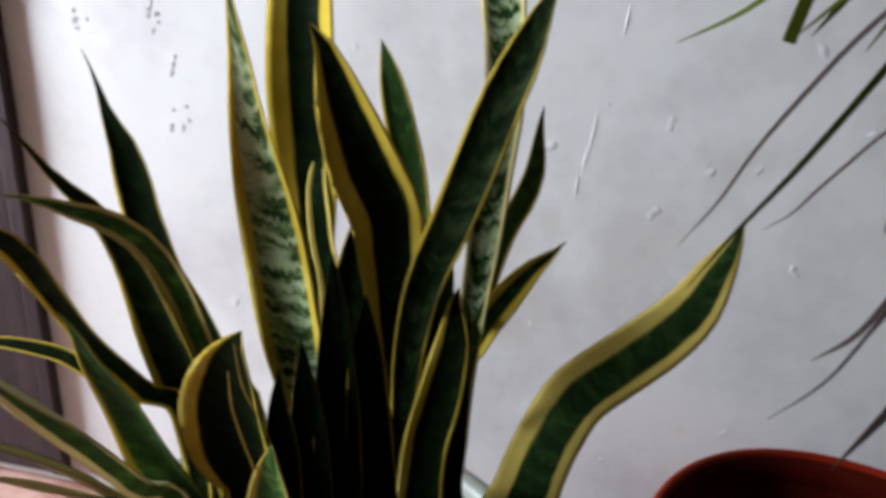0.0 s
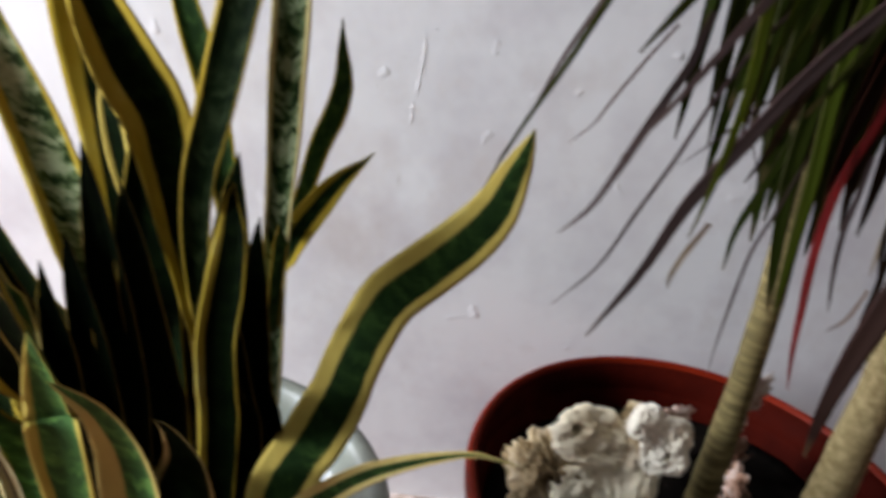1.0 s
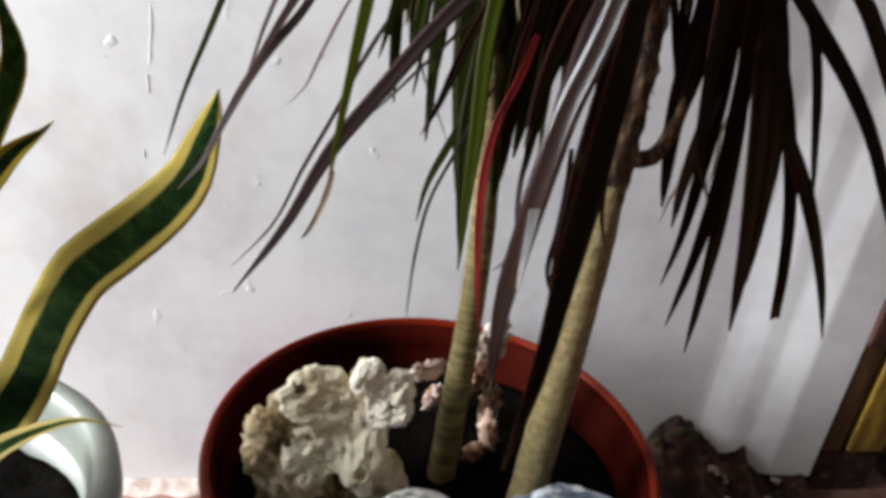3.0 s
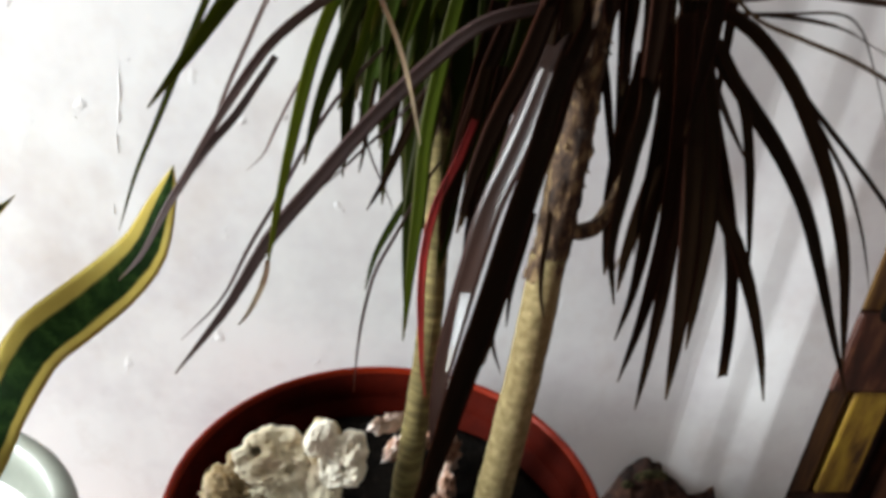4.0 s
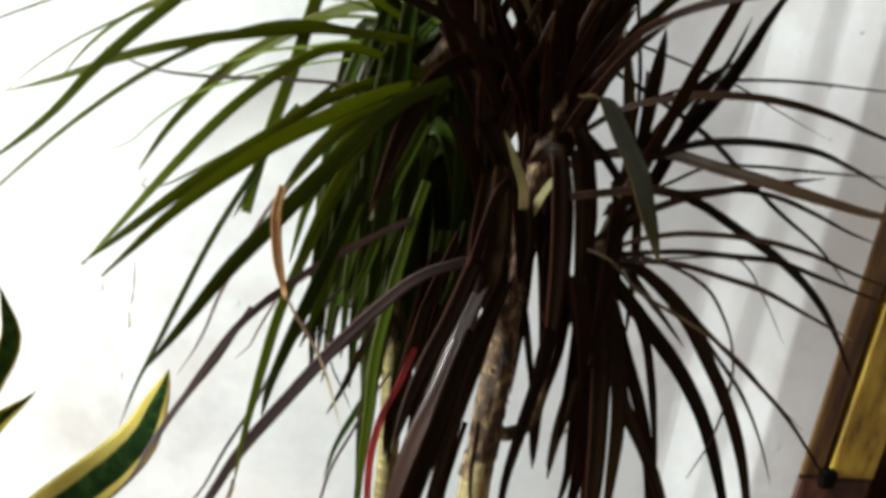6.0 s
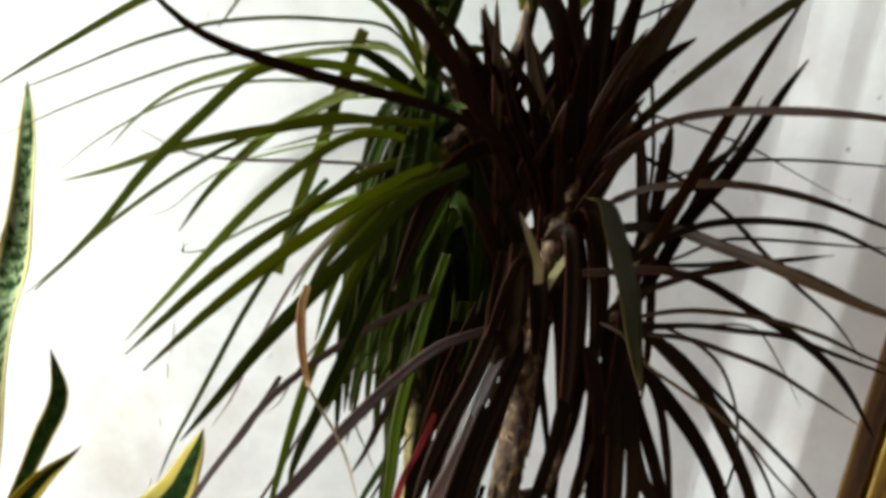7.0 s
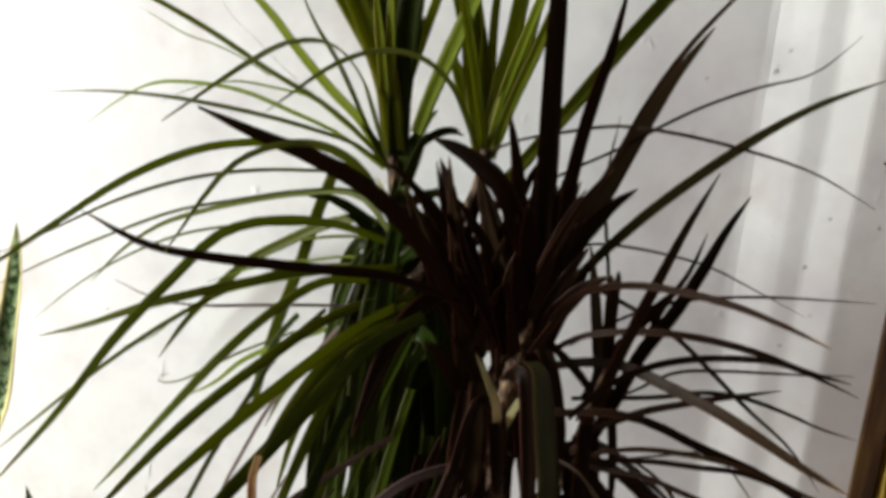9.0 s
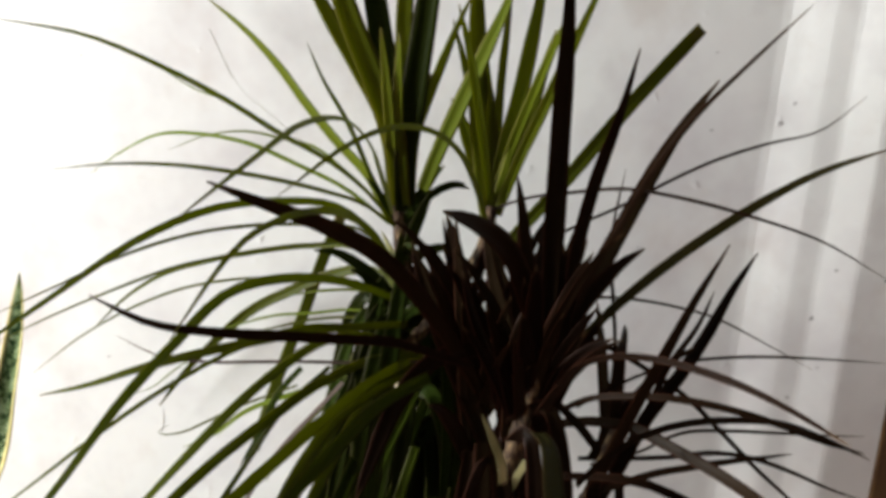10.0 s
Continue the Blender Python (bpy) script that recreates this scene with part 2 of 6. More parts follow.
PALE_STONE = two_tone("speckled_pale_stone", ((0.40, (0.10, 0.095, 0.085)), (0.48, (0.36, 0.35, 0.32)), (0.58, (0.74, 0.73, 0.70))), 75, 0.75, bump_scale=70, bump_size=0.003)
BLUE_STONE = two_tone("blue_grey_banded_stone", ((0.41, (0.045, 0.058, 0.080)), (0.50, (0.15, 0.18, 0.225)), (0.56, (0.60, 0.62, 0.63))), 34, 0.6, stretch=(1, 2.2, 2.6), bump_scale=40, bump_size=0.004)
PINK_BARK = two_tone("pale_pink_bark_chip", ((0.36, (0.15, 0.06, 0.03)), (0.5, (0.42, 0.24, 0.16)), (0.62, (0.74, 0.62, 0.55))), 40, 0.9, bump_scale=60, bump_size=0.005, bump_strength=0.8)
PALE_CHIP = two_tone("bleached_bark_chip", ((0.36, (0.34, 0.22, 0.16)), (0.5, (0.62, 0.50, 0.43)), (0.62, (0.78, 0.70, 0.63))), 40, 0.9, bump_scale=60, bump_size=0.005, bump_strength=0.8)
MOSS = two_tone("dry_moss", ((0.36, (0.020, 0.018, 0.006)), (0.55, (0.07, 0.065, 0.022)), (0.7, (0.22, 0.19, 0.10))), 120, 0.95, bump_scale=150, bump_size=0.004, bump_strength=0.9)
FLOOR = two_tone("red_oxide_cement", ((0.34, (0.16, 0.065, 0.045)), (0.5, (0.26, 0.12, 0.09)), (0.68, (0.40, 0.24, 0.19))), 10, 0.6, bump_scale=40, bump_size=0.003)
DIRT = two_tone("damp_rubble", ((0.36, (0.010, 0.004, 0.0025)), (0.55, (0.050, 0.018, 0.010)), (0.74, (0.17, 0.085, 0.05))), 40, 0.95, bump_scale=80, bump_size=0.006, bump_strength=0.9)
PLASTER_EDGE = two_tone("broken_plaster", ((0.36, (0.30, 0.22, 0.17)), (0.55, (0.58, 0.47, 0.41)), (0.7, (0.70, 0.64, 0.60))), 30, 0.9, bump_scale=60, bump_size=0.005, bump_strength=0.8)
WOOD = two_tone("worn_varnished_wood", ((0.36, (0.025, 0.010, 0.005)), (0.5, (0.085, 0.038, 0.012)), (0.66, (0.18, 0.10, 0.03))), 16, 0.5, stretch=(3, 3, 0.35), bump_scale=30, bump_size=0.002)
YELLOW_WOOD = two_tone("yellow_peeling_wood", ((0.34, (0.045, 0.020, 0.007)), (0.44, (0.22, 0.125, 0.018)), (0.58, (0.38, 0.25, 0.028)), (0.72, (0.46, 0.33, 0.07))), 20, 0.5, stretch=(2, 2, 0.5), bump_scale=30, bump_size=0.002)
DARK_WOOD = two_tone("dark_red_brown_wood", ((0.36, (0.014, 0.005, 0.003)), (0.52, (0.060, 0.017, 0.009)), (0.66, (0.16, 0.070, 0.030))), 18, 0.55, stretch=(2, 2, 0.5), bump_scale=30, bump_size=0.003)
GREY_FLAKE = two_tone("bare_grey_plaster", ((0.35, (0.34, 0.32, 0.33)), (0.65, (0.52, 0.50, 0.50))), 60, 0.9)
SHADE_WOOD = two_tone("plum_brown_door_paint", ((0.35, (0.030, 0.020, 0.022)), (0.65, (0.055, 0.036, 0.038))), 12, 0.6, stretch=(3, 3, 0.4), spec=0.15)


# ---------- builders ----------
def link(name, me, mat, parent=None):
    if mat is not None:
        me.materials.append(mat)
    ob = new(name, me)
    ob.parent = parent
    return ob


def part(name, bm, mat, parent=None, label="", smooth=False):
    """One bmesh as one mesh object, under its thing."""
    me = bpy.data.meshes.new(name)
    bmesh.ops.recalc_face_normals(bm, faces=bm.faces)
    bm.to_mesh(me)
    bm.free()
    if smooth:
        for p in me.polygons:
            p.use_smooth = True
    ob = link(name, me, mat, parent)
    return tagged(ob, label) if label else ob


def box(x0, x1, y0, y1, z0, z1, bevel=0.0):
    bm = bmesh.new()
    bmesh.ops.create_cube(bm, size=1.0, matrix=Matrix.Translation(((x0 + x1) / 2, (y0 + y1) / 2, (z0 + z1) / 2)) @ Matrix.Diagonal((x1 - x0, y1 - y0, z1 - z0, 1)))
    if bevel:
        bmesh.ops.bevel(bm, geom=bm.edges[:], offset=bevel, segments=2, affect="EDGES", profile=0.6)
    return bm


def lathe(profile, cx, cy, segs=72, ring=False):
    """A turned body from (radius, height) pairs."""
    bm = bmesh.new()
    rings = []
    for r, z in profile:
        rings.append([bm.verts.new((cx + r * math.cos(2 * math.pi * i / segs), cy + r * math.sin(2 * math.pi * i / segs), z)) for i in range(segs)])
    for a, b in zip(rings, rings[1:]):
        for i in range(segs):
            bm.faces.new((a[i], a[(i + 1) % segs], b[(i + 1) % segs], b[i]))
    if ring:
        for i in range(segs):
            bm.faces.new((rings[-1][i], rings[-1][(i + 1) % segs], rings[0][(i + 1) % segs], rings[0][i]))
    else:
        bm.faces.new(rings[0][::-1])
        bm.faces.new(rings[-1])
    return bm


def spline(pts, count):
    """A smooth line through the points: positions at even steps (Catmull-Rom)."""
    ps = [Vector(p) for p in pts]
    ps = [ps[0] * 2 - ps[1], *ps, ps[-1] * 2 - ps[-2]]
    dense = []
    for i in range(1, len(ps) - 2):
        p0, p1, p2, p3 = ps[i - 1:i + 3]
        for k in range(12):
            t = k / 12
            dense.append(0.5 * ((2 * p1) + (p2 - p0) * t + (2 * p0 - 5 * p1 + 4 * p2 - p3) * t * t + (3 * p1 - p0 - 3 * p2 + p3) * t ** 3))
    dense.append(ps[-2])
    d = [0.0]
    for a, b in zip(dense, dense[1:]):
        d.append(d[-1] + (b - a).length)
    out, j = [], 0
    for k in range(count):
        s = d[-1] * k / (count - 1)
        while j < len(d) - 2 and d[j + 1] < s:
            j += 1
        f = (s - d[j]) / max(1e-9, d[j + 1] - d[j])
        out.append(dense[j].lerp(dense[j + 1], min(1.0, f)))
    return out


def strap(name, line, widths, face, cup, thick, cross, mat, parent, twist=0.0, wave=0.0):
    """A leaf: a cupped strip of the given half-open thickness along a line, with a uv map across and along it."""
    count = len(line)
    me = bpy.data.meshes.new(name)
    verts, faces, uvs = [], [], []
    length = sum((b - a).length for a, b in zip(line, line[1:]))
    us = [(2 * k / (cross - 1) - 1) for k in range(cross)]
    run = 0.0
    rnd = random.random() * 6.28
    for i, p in enumerate(line):
        tan = (line[min(i + 1, count - 1)] - line[max(i - 1, 0)]).normalized()
        run += (p - line[i - 1]).length if i else 0.0
        side = tan.cross(Vector(face))
        if side.length < 0.05:
            side = tan.cross(Vector((0.3, 0, 1)))
        side.normalize()
        nor = side.cross(tan).normalized()
        a = twist * i / (count - 1)
        side, nor = side * math.cos(a) + nor * math.sin(a), nor * math.cos(a) - side * math.sin(a)
        hw = max(widths[i] / 2, 0.0002)
        for sgn in (1, -1):
            for u in us:
                rise = cup * hw * (u * u - 0.4) + wave * hw * u * abs(u) * math.sin(rnd + run * 38 + (1.7 if u > 0 else 0))
                t = thick * (1 - 0.85 * abs(u)) * 0.5 * min(1.0, hw / 0.004)
                verts.append(p + side * hw * u + nor * (rise + sgn * t))
                uvs.append((u * 0.5 + 0.5, run))
    ring = 2 * cross
    for i in range(count - 1):
        for k in range(cross - 1):
            a, b = i * ring + k, (i + 1) * ring + k
            faces.append((a, a + 1, b + 1, b))
            a, b = a + cross, b + cross
            faces.append((a + 1, a, b, b + 1))
        for k in (0, cross - 1):
            a, b = i * ring + k, (i + 1) * ring + k
            faces.append((a, b, b + cross, a + cross) if k == 0 else (a, a + cross, b + cross, b))
    me.from_pydata([tuple(v) for v in verts], [], faces)
    lay = me.uv_layers.new(name="leaf")
    for lp in me.loops:
        u, v = uvs[lp.vertex_index]
        lay.data[lp.index].uv = (u, v if mat is SNAKE else v / length)
    for p in me.polygons:
        p.use_smooth = True
    return link(name, me, mat, parent)


def interp(xs, ys, x):
    return float(np.interp(x, xs, ys))


def lump(name, centre, size, mat, seed, rough, label, category, subdiv=4, freq=1.0, turn=0.0, layers=0.0):
    bm = bmesh.new()
    bmesh.ops.create_icosphere(bm, subdivisions=subdiv, radius=1.0)
    rot = Matrix.Rotation(turn, 3, "Z")
    for v in bm.verts:
        d = v.co.normalized()
        q = d * 1.7 * freq + Vector((seed, seed * 0.7, -seed))
        r = 1 + rough * noise.noise(q) + rough * 0.6 * noise.noise(q * 2.3) + rough * 0.35 * noise.noise(q * 5.1)
        r -= rough * 0.9 * max(0.0, noise.noise(q * 3.1 + Vector((9, 3, 5))) - 0.25)
        if layers:
            r += layers * math.sin(d.z * 16 + 3 * noise.noise(q * 1.4))
        v.co = Vector(centre) + rot @ Vector((d.x * size[0], d.y * size[1], d.z * size[2])) * r
    return tagged(part(name, bm, mat, smooth=True), label, category)


# ---------- structure ----------
WY = 0.632
bm = box(-2.40, 0.785, WY, WY + 0.16, -0.02, 2.6)
wall = tagged(part("wall_north", bm, WALL), "white lime-painted plaster wall, lumpy and stained", "wall", kind="structure")


# the jamb in plan: distance along the wall, distance out of it
JAMB = ((0.7850, 0.0000), (0.7950, 0.0005), (0.8080, 0.0025), (0.8120, 0.0032), (0.8260, 0.0060), (0.8400, 0.0086), (0.8450, 0.0092), (0.8640, 0.0111), (0.8700, 0.0121), (0.8890, 0.0168), (0.9050, 0.0208), (0.9100, 0.0215), (0.9150, 0.0218), (0.9400, 0.0230), (0.9685, 0.0245))


def wall_face(x):
    """Depth of the plaster's face at a place along the wall."""
    return WY - (interp([p[0] for p in JAMB], [p[1] for p in JAMB], x) if x > 0.785 else 0.0)


def jamb():
    """Stepped white corner beside the door."""
    plan = [(0.785, WY + 0.16)] + [(x, WY - d) for x, d in JAMB] + [(0.9685, WY + 0.16)]
    bm = bmesh.new()
    zs = [0.03, 0.2, 0.6, 1.2, 1.9, 2.6]
    rows = [[bm.verts.new((x, y, z)) for x, y in plan] for z in zs]
    for a, b in zip(rows, rows[1:]):
        for i in range(len(plan)):
            j = (i + 1) % len(plan)
            bm.faces.new((a[i], a[j], b[j], b[i]))
    bm.faces.new(rows[0])
    bm.faces.new(rows[-1])
    ob = part("wall_jamb", bm, WALL)
    return tagged(ob, "white painted stepped plaster jamb beside the door", "wall", kind="structure")


jamb()
tagged(part("floor", box(-2.40, 2.2, -2.6, WY + 0.2, -0.12, 0.0), FLOOR), "worn red oxide cement floor", "floor", kind="structure")
# unseen ceiling and walls added to close the room and limit bounce
tagged(part("ceiling", box(-2.40, 2.2, -2.6, WY + 0.2, 2.6, 2.7), ROOM), "unseen dull beige ceiling", "ceiling", kind="structure")
tagged(part("wall_south", box(-2.40, 2.2, -2.7, -2.6, 0.0, 2.6), ROOM), "unseen dull beige wall", "wall", kind="structure")
tagged(part("wall_east", box(2.2, 2.3, -2.7, WY + 0.2, 0.0, 2.6), ROOM), "unseen dull beige wall", "wall", kind="structure")
for y0, y1, z0, z1 in ((-2.6, -0.15, 0, 2.6), (0.56, WY, 0, 2.6), (-0.15, 0.56, 1.78, 2.6), (-0.15, 0.56, 0, 0.50)):
    tagged(part("wall_west", box(-2.02, -1.89, y0, y1, z0, z1), ROOM), "unseen dull beige wall round the yard window", "wall", kind="structure")
tagged(part("wall_door_side", box(1.6, 2.2, WY, WY + 0.16, 0.0, 2.6), WALL), "white painted wall beyond the door", "wall", kind="structure")
tagged(part("door_1", box(1.12, 1.6, WY - 0.01, WY + 0.04, 0.0, 2.6), DARK_WOOD), "dark brown wooden door", "door", kind="structure")


def wall_mark(name, x, z, w, h, mat, lean=0.0, proud=0.0012, seed=0.0, rough=0.35):
    """Low uneven relief on the plaster: a dried drip, a blister or a flaked patch."""
    bm = bmesh.new()
    face = wall_face(x)
    rings, segs = 4, 22
    top = bm.verts.new((x, face - proud, z))
    rows = []
    for k in range(1, rings + 1):
        f = k / rings
        row = []
        for i in range(segs):
            a = 2 * math.pi * i / segs
            e = 1 + rough * noise.noise(Vector((math.cos(a) * 1.6 + seed * 3.1, math.sin(a) * 1.6, seed)))
            px, pz = math.cos(a) * w * 0.5 * f * e, math.sin(a) * h * 0.5 * f * e
            row.append(bm.verts.new((x + px + lean * pz, face - proud * math.cos(f * 1.5) + 0.0004 * f, z + pz)))
        rows.append(row)
    for i in range(segs):
        bm.faces.new((top, rows[0][i], rows[0][(i + 1) % segs]))
    for a, b in zip(rows, rows[1:]):
        for i in range(segs):
            bm.faces.new((a[i], b[i], b[(i + 1) % segs], a[(i + 1) % segs]))
    return part(name, bm, mat, wall, smooth=True)


for i, (x, z, h) in enumerate(((0.126, 0.675, 0.035), (0.114, 0.572, 0.055), (0.107, 0.522, 0.018), (0.084, 0.357, 0.016), (0.107, 0.512, 0.02), (0.111, 0.545, 0.03), (0.097, 0.445, 0.022))):
    wall_mark("paint_drip", x, z, 0.0020, h, WALL, 0.05, 0.0006, i)
rng = random.Random(4)
for i, (x, z, n) in enumerate(((0.105, 0.264, 3), (0.145, 0.216, 4), (0.137, 0.175, 4), (0.198, 0.198, 6), (0.203, 0.440, 2), (0.208, 0.446, 1), (0.070, 0.540, 1), (0.170, 0.150, 5), (0.30, 0.42, 2), (0.10, 0.08, 6), (0.16, 0.06, 6))):
    for k in range(n):
        wall_mark("plaster_blister", x + rng.uniform(-0.018, 0.018) * (n > 1), z + rng.uniform(-0.018, 0.018) * (n > 1), rng.uniform(0.003, 0.013), rng.uniform(0.0015, 0.005), WALL, rng.uniform(-0.8, 1.5), rng.uniform(0.0002, 0.0006), i * 9 + k, 1.1)
for i, (x, z, n) in enumerate(((-0.333, 0.632, 7), (-0.309, 0.536, 6), (-0.318, 0.580, 3), (-0.414, 0.616, 4))):
    for k in range(n):
        wall_mark("flaked_patch", x + rng.uniform(-0.012, 0.012), z + rng.uniform(-0.016, 0.016), rng.uniform(0.003, 0.009), rng.uniform(0.004, 0.012), GREY_FLAKE, 0.2, 0.0006, 50 + i * 9 + k, 0.8)
for i, (x, z, w) in enumerate(((0.725, 1.070, 0.006), (0.719, 1.155, 0.004), (0.803, 1.085, 0.009), (0.814, 1.108, 0.006), (0.887, 0.926, 0.006), (0.871, 0.867, 0.007), (0.885, 0.810, 0.005), (0.859, 0.769, 0.006), (0.062, 0.748, 0.005), (0.125, 0.60, 0.003), (0.66, 0.93, 0.004), (0.63, 0.99, 0.005))):
    wall_mark("flaked_patch", x, z, w, w * 0.8, GREY_FLAKE, 0.5, 0.0006, 90 + i, 0.8)

for x, z, w in ((0.9354, 0.9936, 0.007), (0.938, 0.985, 0.005), (0.941, 0.920, 0.004)):
    wall_mark("dark_chip", x, z, w, w * 1.1, SOIL, 0.3, 0.0006, x * 70, 0.9)


def strip_pile(name, x0, x1, nx, depth, height, mat, seed, label, category, y0=WY, kind=""):
    """Crumbled material along the foot of the wall, higher in the middle of its run."""
    bm = bmesh.new()
    ny = 9
    grid = []
    for i in range(nx + 1):
        row = []
        f = i / nx
        x = x0 + (x1 - x0) * f
        for j in range(ny + 1):
            g = j / ny
            h = height(f) * (1 - g) ** 1.3 * (1 + 0.18 * noise.noise(Vector((x * 60, g * 5, seed)))) + 0.003 * noise.noise(Vector((x * 190, g * 17, seed + 4)))
            row.append(bm.verts.new((x, y0 - depth * g * (1 + 0.25 * noise.noise(Vector((x * 40, 0, seed)))), max(0.001, h))))
        low = bm.verts.new((x, y0, 0.0005))
        row.append(low)
        grid.append(row)
    for a, b in zip(grid, grid[1:]):
        for j in range(ny):
            bm.faces.new((a[j], b[j], b[j + 1], a[j + 1]))
        bm.faces.new((a[ny + 1], b[ny + 1], b[0], a[0]))
    ob = part(name, bm, mat, smooth=True)
    return tagged(ob, label, category, kind=kind)


EDGE_X = (0.60, 0.70, 0.720, 0.735, 0.750, 0.780, 0.796, 0.815, 0.833, 0.851, 0.864, 0.878, 0.889, 0.915, 0.957)
EDGE_Z = (0.015, 0.030, 0.055, 0.092, 0.104, 0.100, 0.078, 0.070, 0.055, 0.063, 0.073, 0.045, 0.038, 0.018, 0.040)
strip_pile("rubble", 0.60, 0.957, 150, 0.13, lambda f: 1.1 * interp(EDGE_X, EDGE_Z, 0.60 + 0.357 * f), DIRT, 2.0, "dark damp crumbled rubble in the corner by the door", "rubble", kind="stuff")
skirting = strip_pile("plaster_skirting", -0.40, 0.60, 160, 0.026, lambda f: 0.006, PLASTER_EDGE, 6.0, "broken pinkish plaster edge along the foot of the wall", "skirting", kind="structure")
rng = random.Random(9)
for i in range(26):
    x, g = rng.uniform(0.64, 0.95), rng.uniform(0.1, 1.0)
    lump("plaster_crumb", (x, WY - 0.012 - 0.12 * g, 0.012 + 0.10 * (1 - g) * math.exp(-((x - 0.76) / 0.05) ** 2) + 0.02 * (1 - g)), (rng.uniform(0.003, 0.010), rng.uniform(0.003, 0.007), rng.uniform(0.002, 0.006)), PLASTER_EDGE if rng.random() < 0.5 else DIRT, i * 1.3, 0.5, "crumb of broken plaster on the rubble", "plaster crumb", 2)

for x, z, r in ((0.746, 0.102, 0.008), (0.757, 0.106, 0.009), (0.768, 0.106, 0.008), (0.779, 0.102, 0.007), (0.730, 0.088, 0.007), (0.848, 0.062, 0.006), (0.900, 0.034, 0.007)):
    lump("moss_clump", (x, WY - 0.022 - 0.4 * max(0, x - 0.8), z), (r, r * 0.6, r * 0.7), MOSS, x * 90, 0.6, "dry olive-brown moss clump on the crumbled plaster", "moss", 4, 2.0)

# ---------- door frame ----------
def door_frame():
    frame_ob = tagged(new("door_frame"), "worn brown and yellow wooden door frame with dark red foot", "door frame", kind="structure")
    part("post", box(0.969, 1.000, 0.606, 0.66, 0.372, 2.4, 0.003), WOOD, frame_ob)
    part("strip", box(1.009, 1.074, 0.604, 0.66, 0.372, 2.4, 0.003), YELLOW_WOOD, frame_ob, "yellow peeling wooden strip")
    # added sheet behind the slit, coloured dark for the gap's shade
    part("backing", box(1.001, 1.116, 0.646, 0.665, 0.02, 2.4), SHADE_WOOD, frame_ob)
    part("rail", box(0.968, 1.070, 0.600, 0.645, 0.252, 0.370, 0.006), DARK_WOOD, frame_ob, "dark red-brown cross rail")
    part("lower_board", box(0.970, 1.001, 0.608, 0.645, 0.075, 0.250, 0.004), WOOD, frame_ob)
    part("lower_board", box(1.010, 1.066, 0.606, 0.645, 0.075, 0.250, 0.004), YELLOW_WOOD, frame_ob)
    part("foot_block", box(0.969, 1.070, 0.610, 0.645, 0.0, 0.073, 0.005), DIRT, frame_ob, "dirt-caked foot of the frame")
    part("peg", box(0.992, 1.012, 0.592, 0.604, 0.362, 0.388, 0.003), SOIL, frame_ob, "blackened iron peg")


door_frame()
dark_door = tagged(new("door_leaf"), "dark plum-brown door leaf standing open against the wall", "door")
part("door_panel", box(-0.74, -0.522, 0.620, 0.631, 0.02, 2.0, 0.002), SHADE_WOOD, dark_door)
part("edge_strip", box(-0.521, -0.500, 0.617, 0.631, 0.02, 2.0, 0.003), SHADE_WOOD, dark_door)

# ---------- pots ----------
RX, RY, RR, RZ = 0.388, 0.400, 0.194, 0.285
GX, GY, GR, GZ = -0.060, 0.328, 0.199, 0.265
dracaena_pot = tagged(new("flower_pot"), "round terracotta-red plastic pot with a rolled rim", "flower pot")
part("pot_body", lathe([(RR * 0.70, 0.0), (RR * 0.74, 0.01), (RR * 0.93, RZ - 0.040), (RR * 0.935, RZ - 0.034), (RR - 0.0118, RZ - 0.034), (RR - 0.0185, RZ - 0.09), (RR * 0.66, 0.02)], RX, RY), TERRACOTTA, dracaena_pot, smooth=True)
part("rim", lathe([(RR - 0.0110, RZ - 0.0335), (RR * 0.955, RZ - 0.0335), (RR * 0.985, RZ - 0.030), (RR, RZ - 0.021), (RR + 0.001, RZ - 0.008), (RR - 0.001, RZ - 0.002), (RR - 0.004, RZ), (RR - 0.0070, RZ - 0.002), (RR - 0.0085, RZ - 0.006), (RR - 0.0105, RZ - 0.022)], RX, RY, ring=True), TERRACOTTA, dracaena_pot, "rolled terracotta-red rim", smooth=True)
# inner lining, its dark colour standing in for shade below the rim
part("inner_wall", lathe([(RR - 0.0112, RZ - 0.0336), (RR - 0.0086, RZ - 0.0058), (RR - 0.0100, RZ - 0.0058), (RR - 0.0140, RZ - 0.034), (RR - 0.027, RZ - 0.115), (RR - 0.024, RZ - 0.115), (RR - 0.0165, RZ - 0.036)], RX, RY, ring=True), INNER_POT, dracaena_pot, "terracotta inner wall, darkened in colour for the shade inside the pot", smooth=True)
snake_pot = tagged(new("flower_pot"), "pale grey-green glazed pot with a thick rim", "flower pot")
part("pot_body", lathe([(GR * 0.68, 0.0), (GR * 0.72, 0.01), (GR * 0.93, GZ - 0.047), (GR * 0.93, GZ - 0.045), (GR - 0.029, GZ - 0.045), (GR - 0.036, GZ - 0.12), (GR * 0.62, 0.02)], GX, GY), GREY_POT, snake_pot, smooth=True)
part("rim", lathe([(GR - 0.0285, GZ - 0.0445), (GR * 0.96, GZ - 0.0445), (GR * 0.985, GZ - 0.038), (GR, GZ - 0.024), (GR, GZ - 0.006), (GR - 0.004, GZ), (GR - 0.016, GZ + 0.001), (GR - 0.021, GZ - 0.004), (GR - 0.026, GZ - 0.02), (GR - 0.0283, GZ - 0.0443)], GX, GY, ring=True), GREY_POT, snake_pot, "thick pale grey rim", smooth=True)


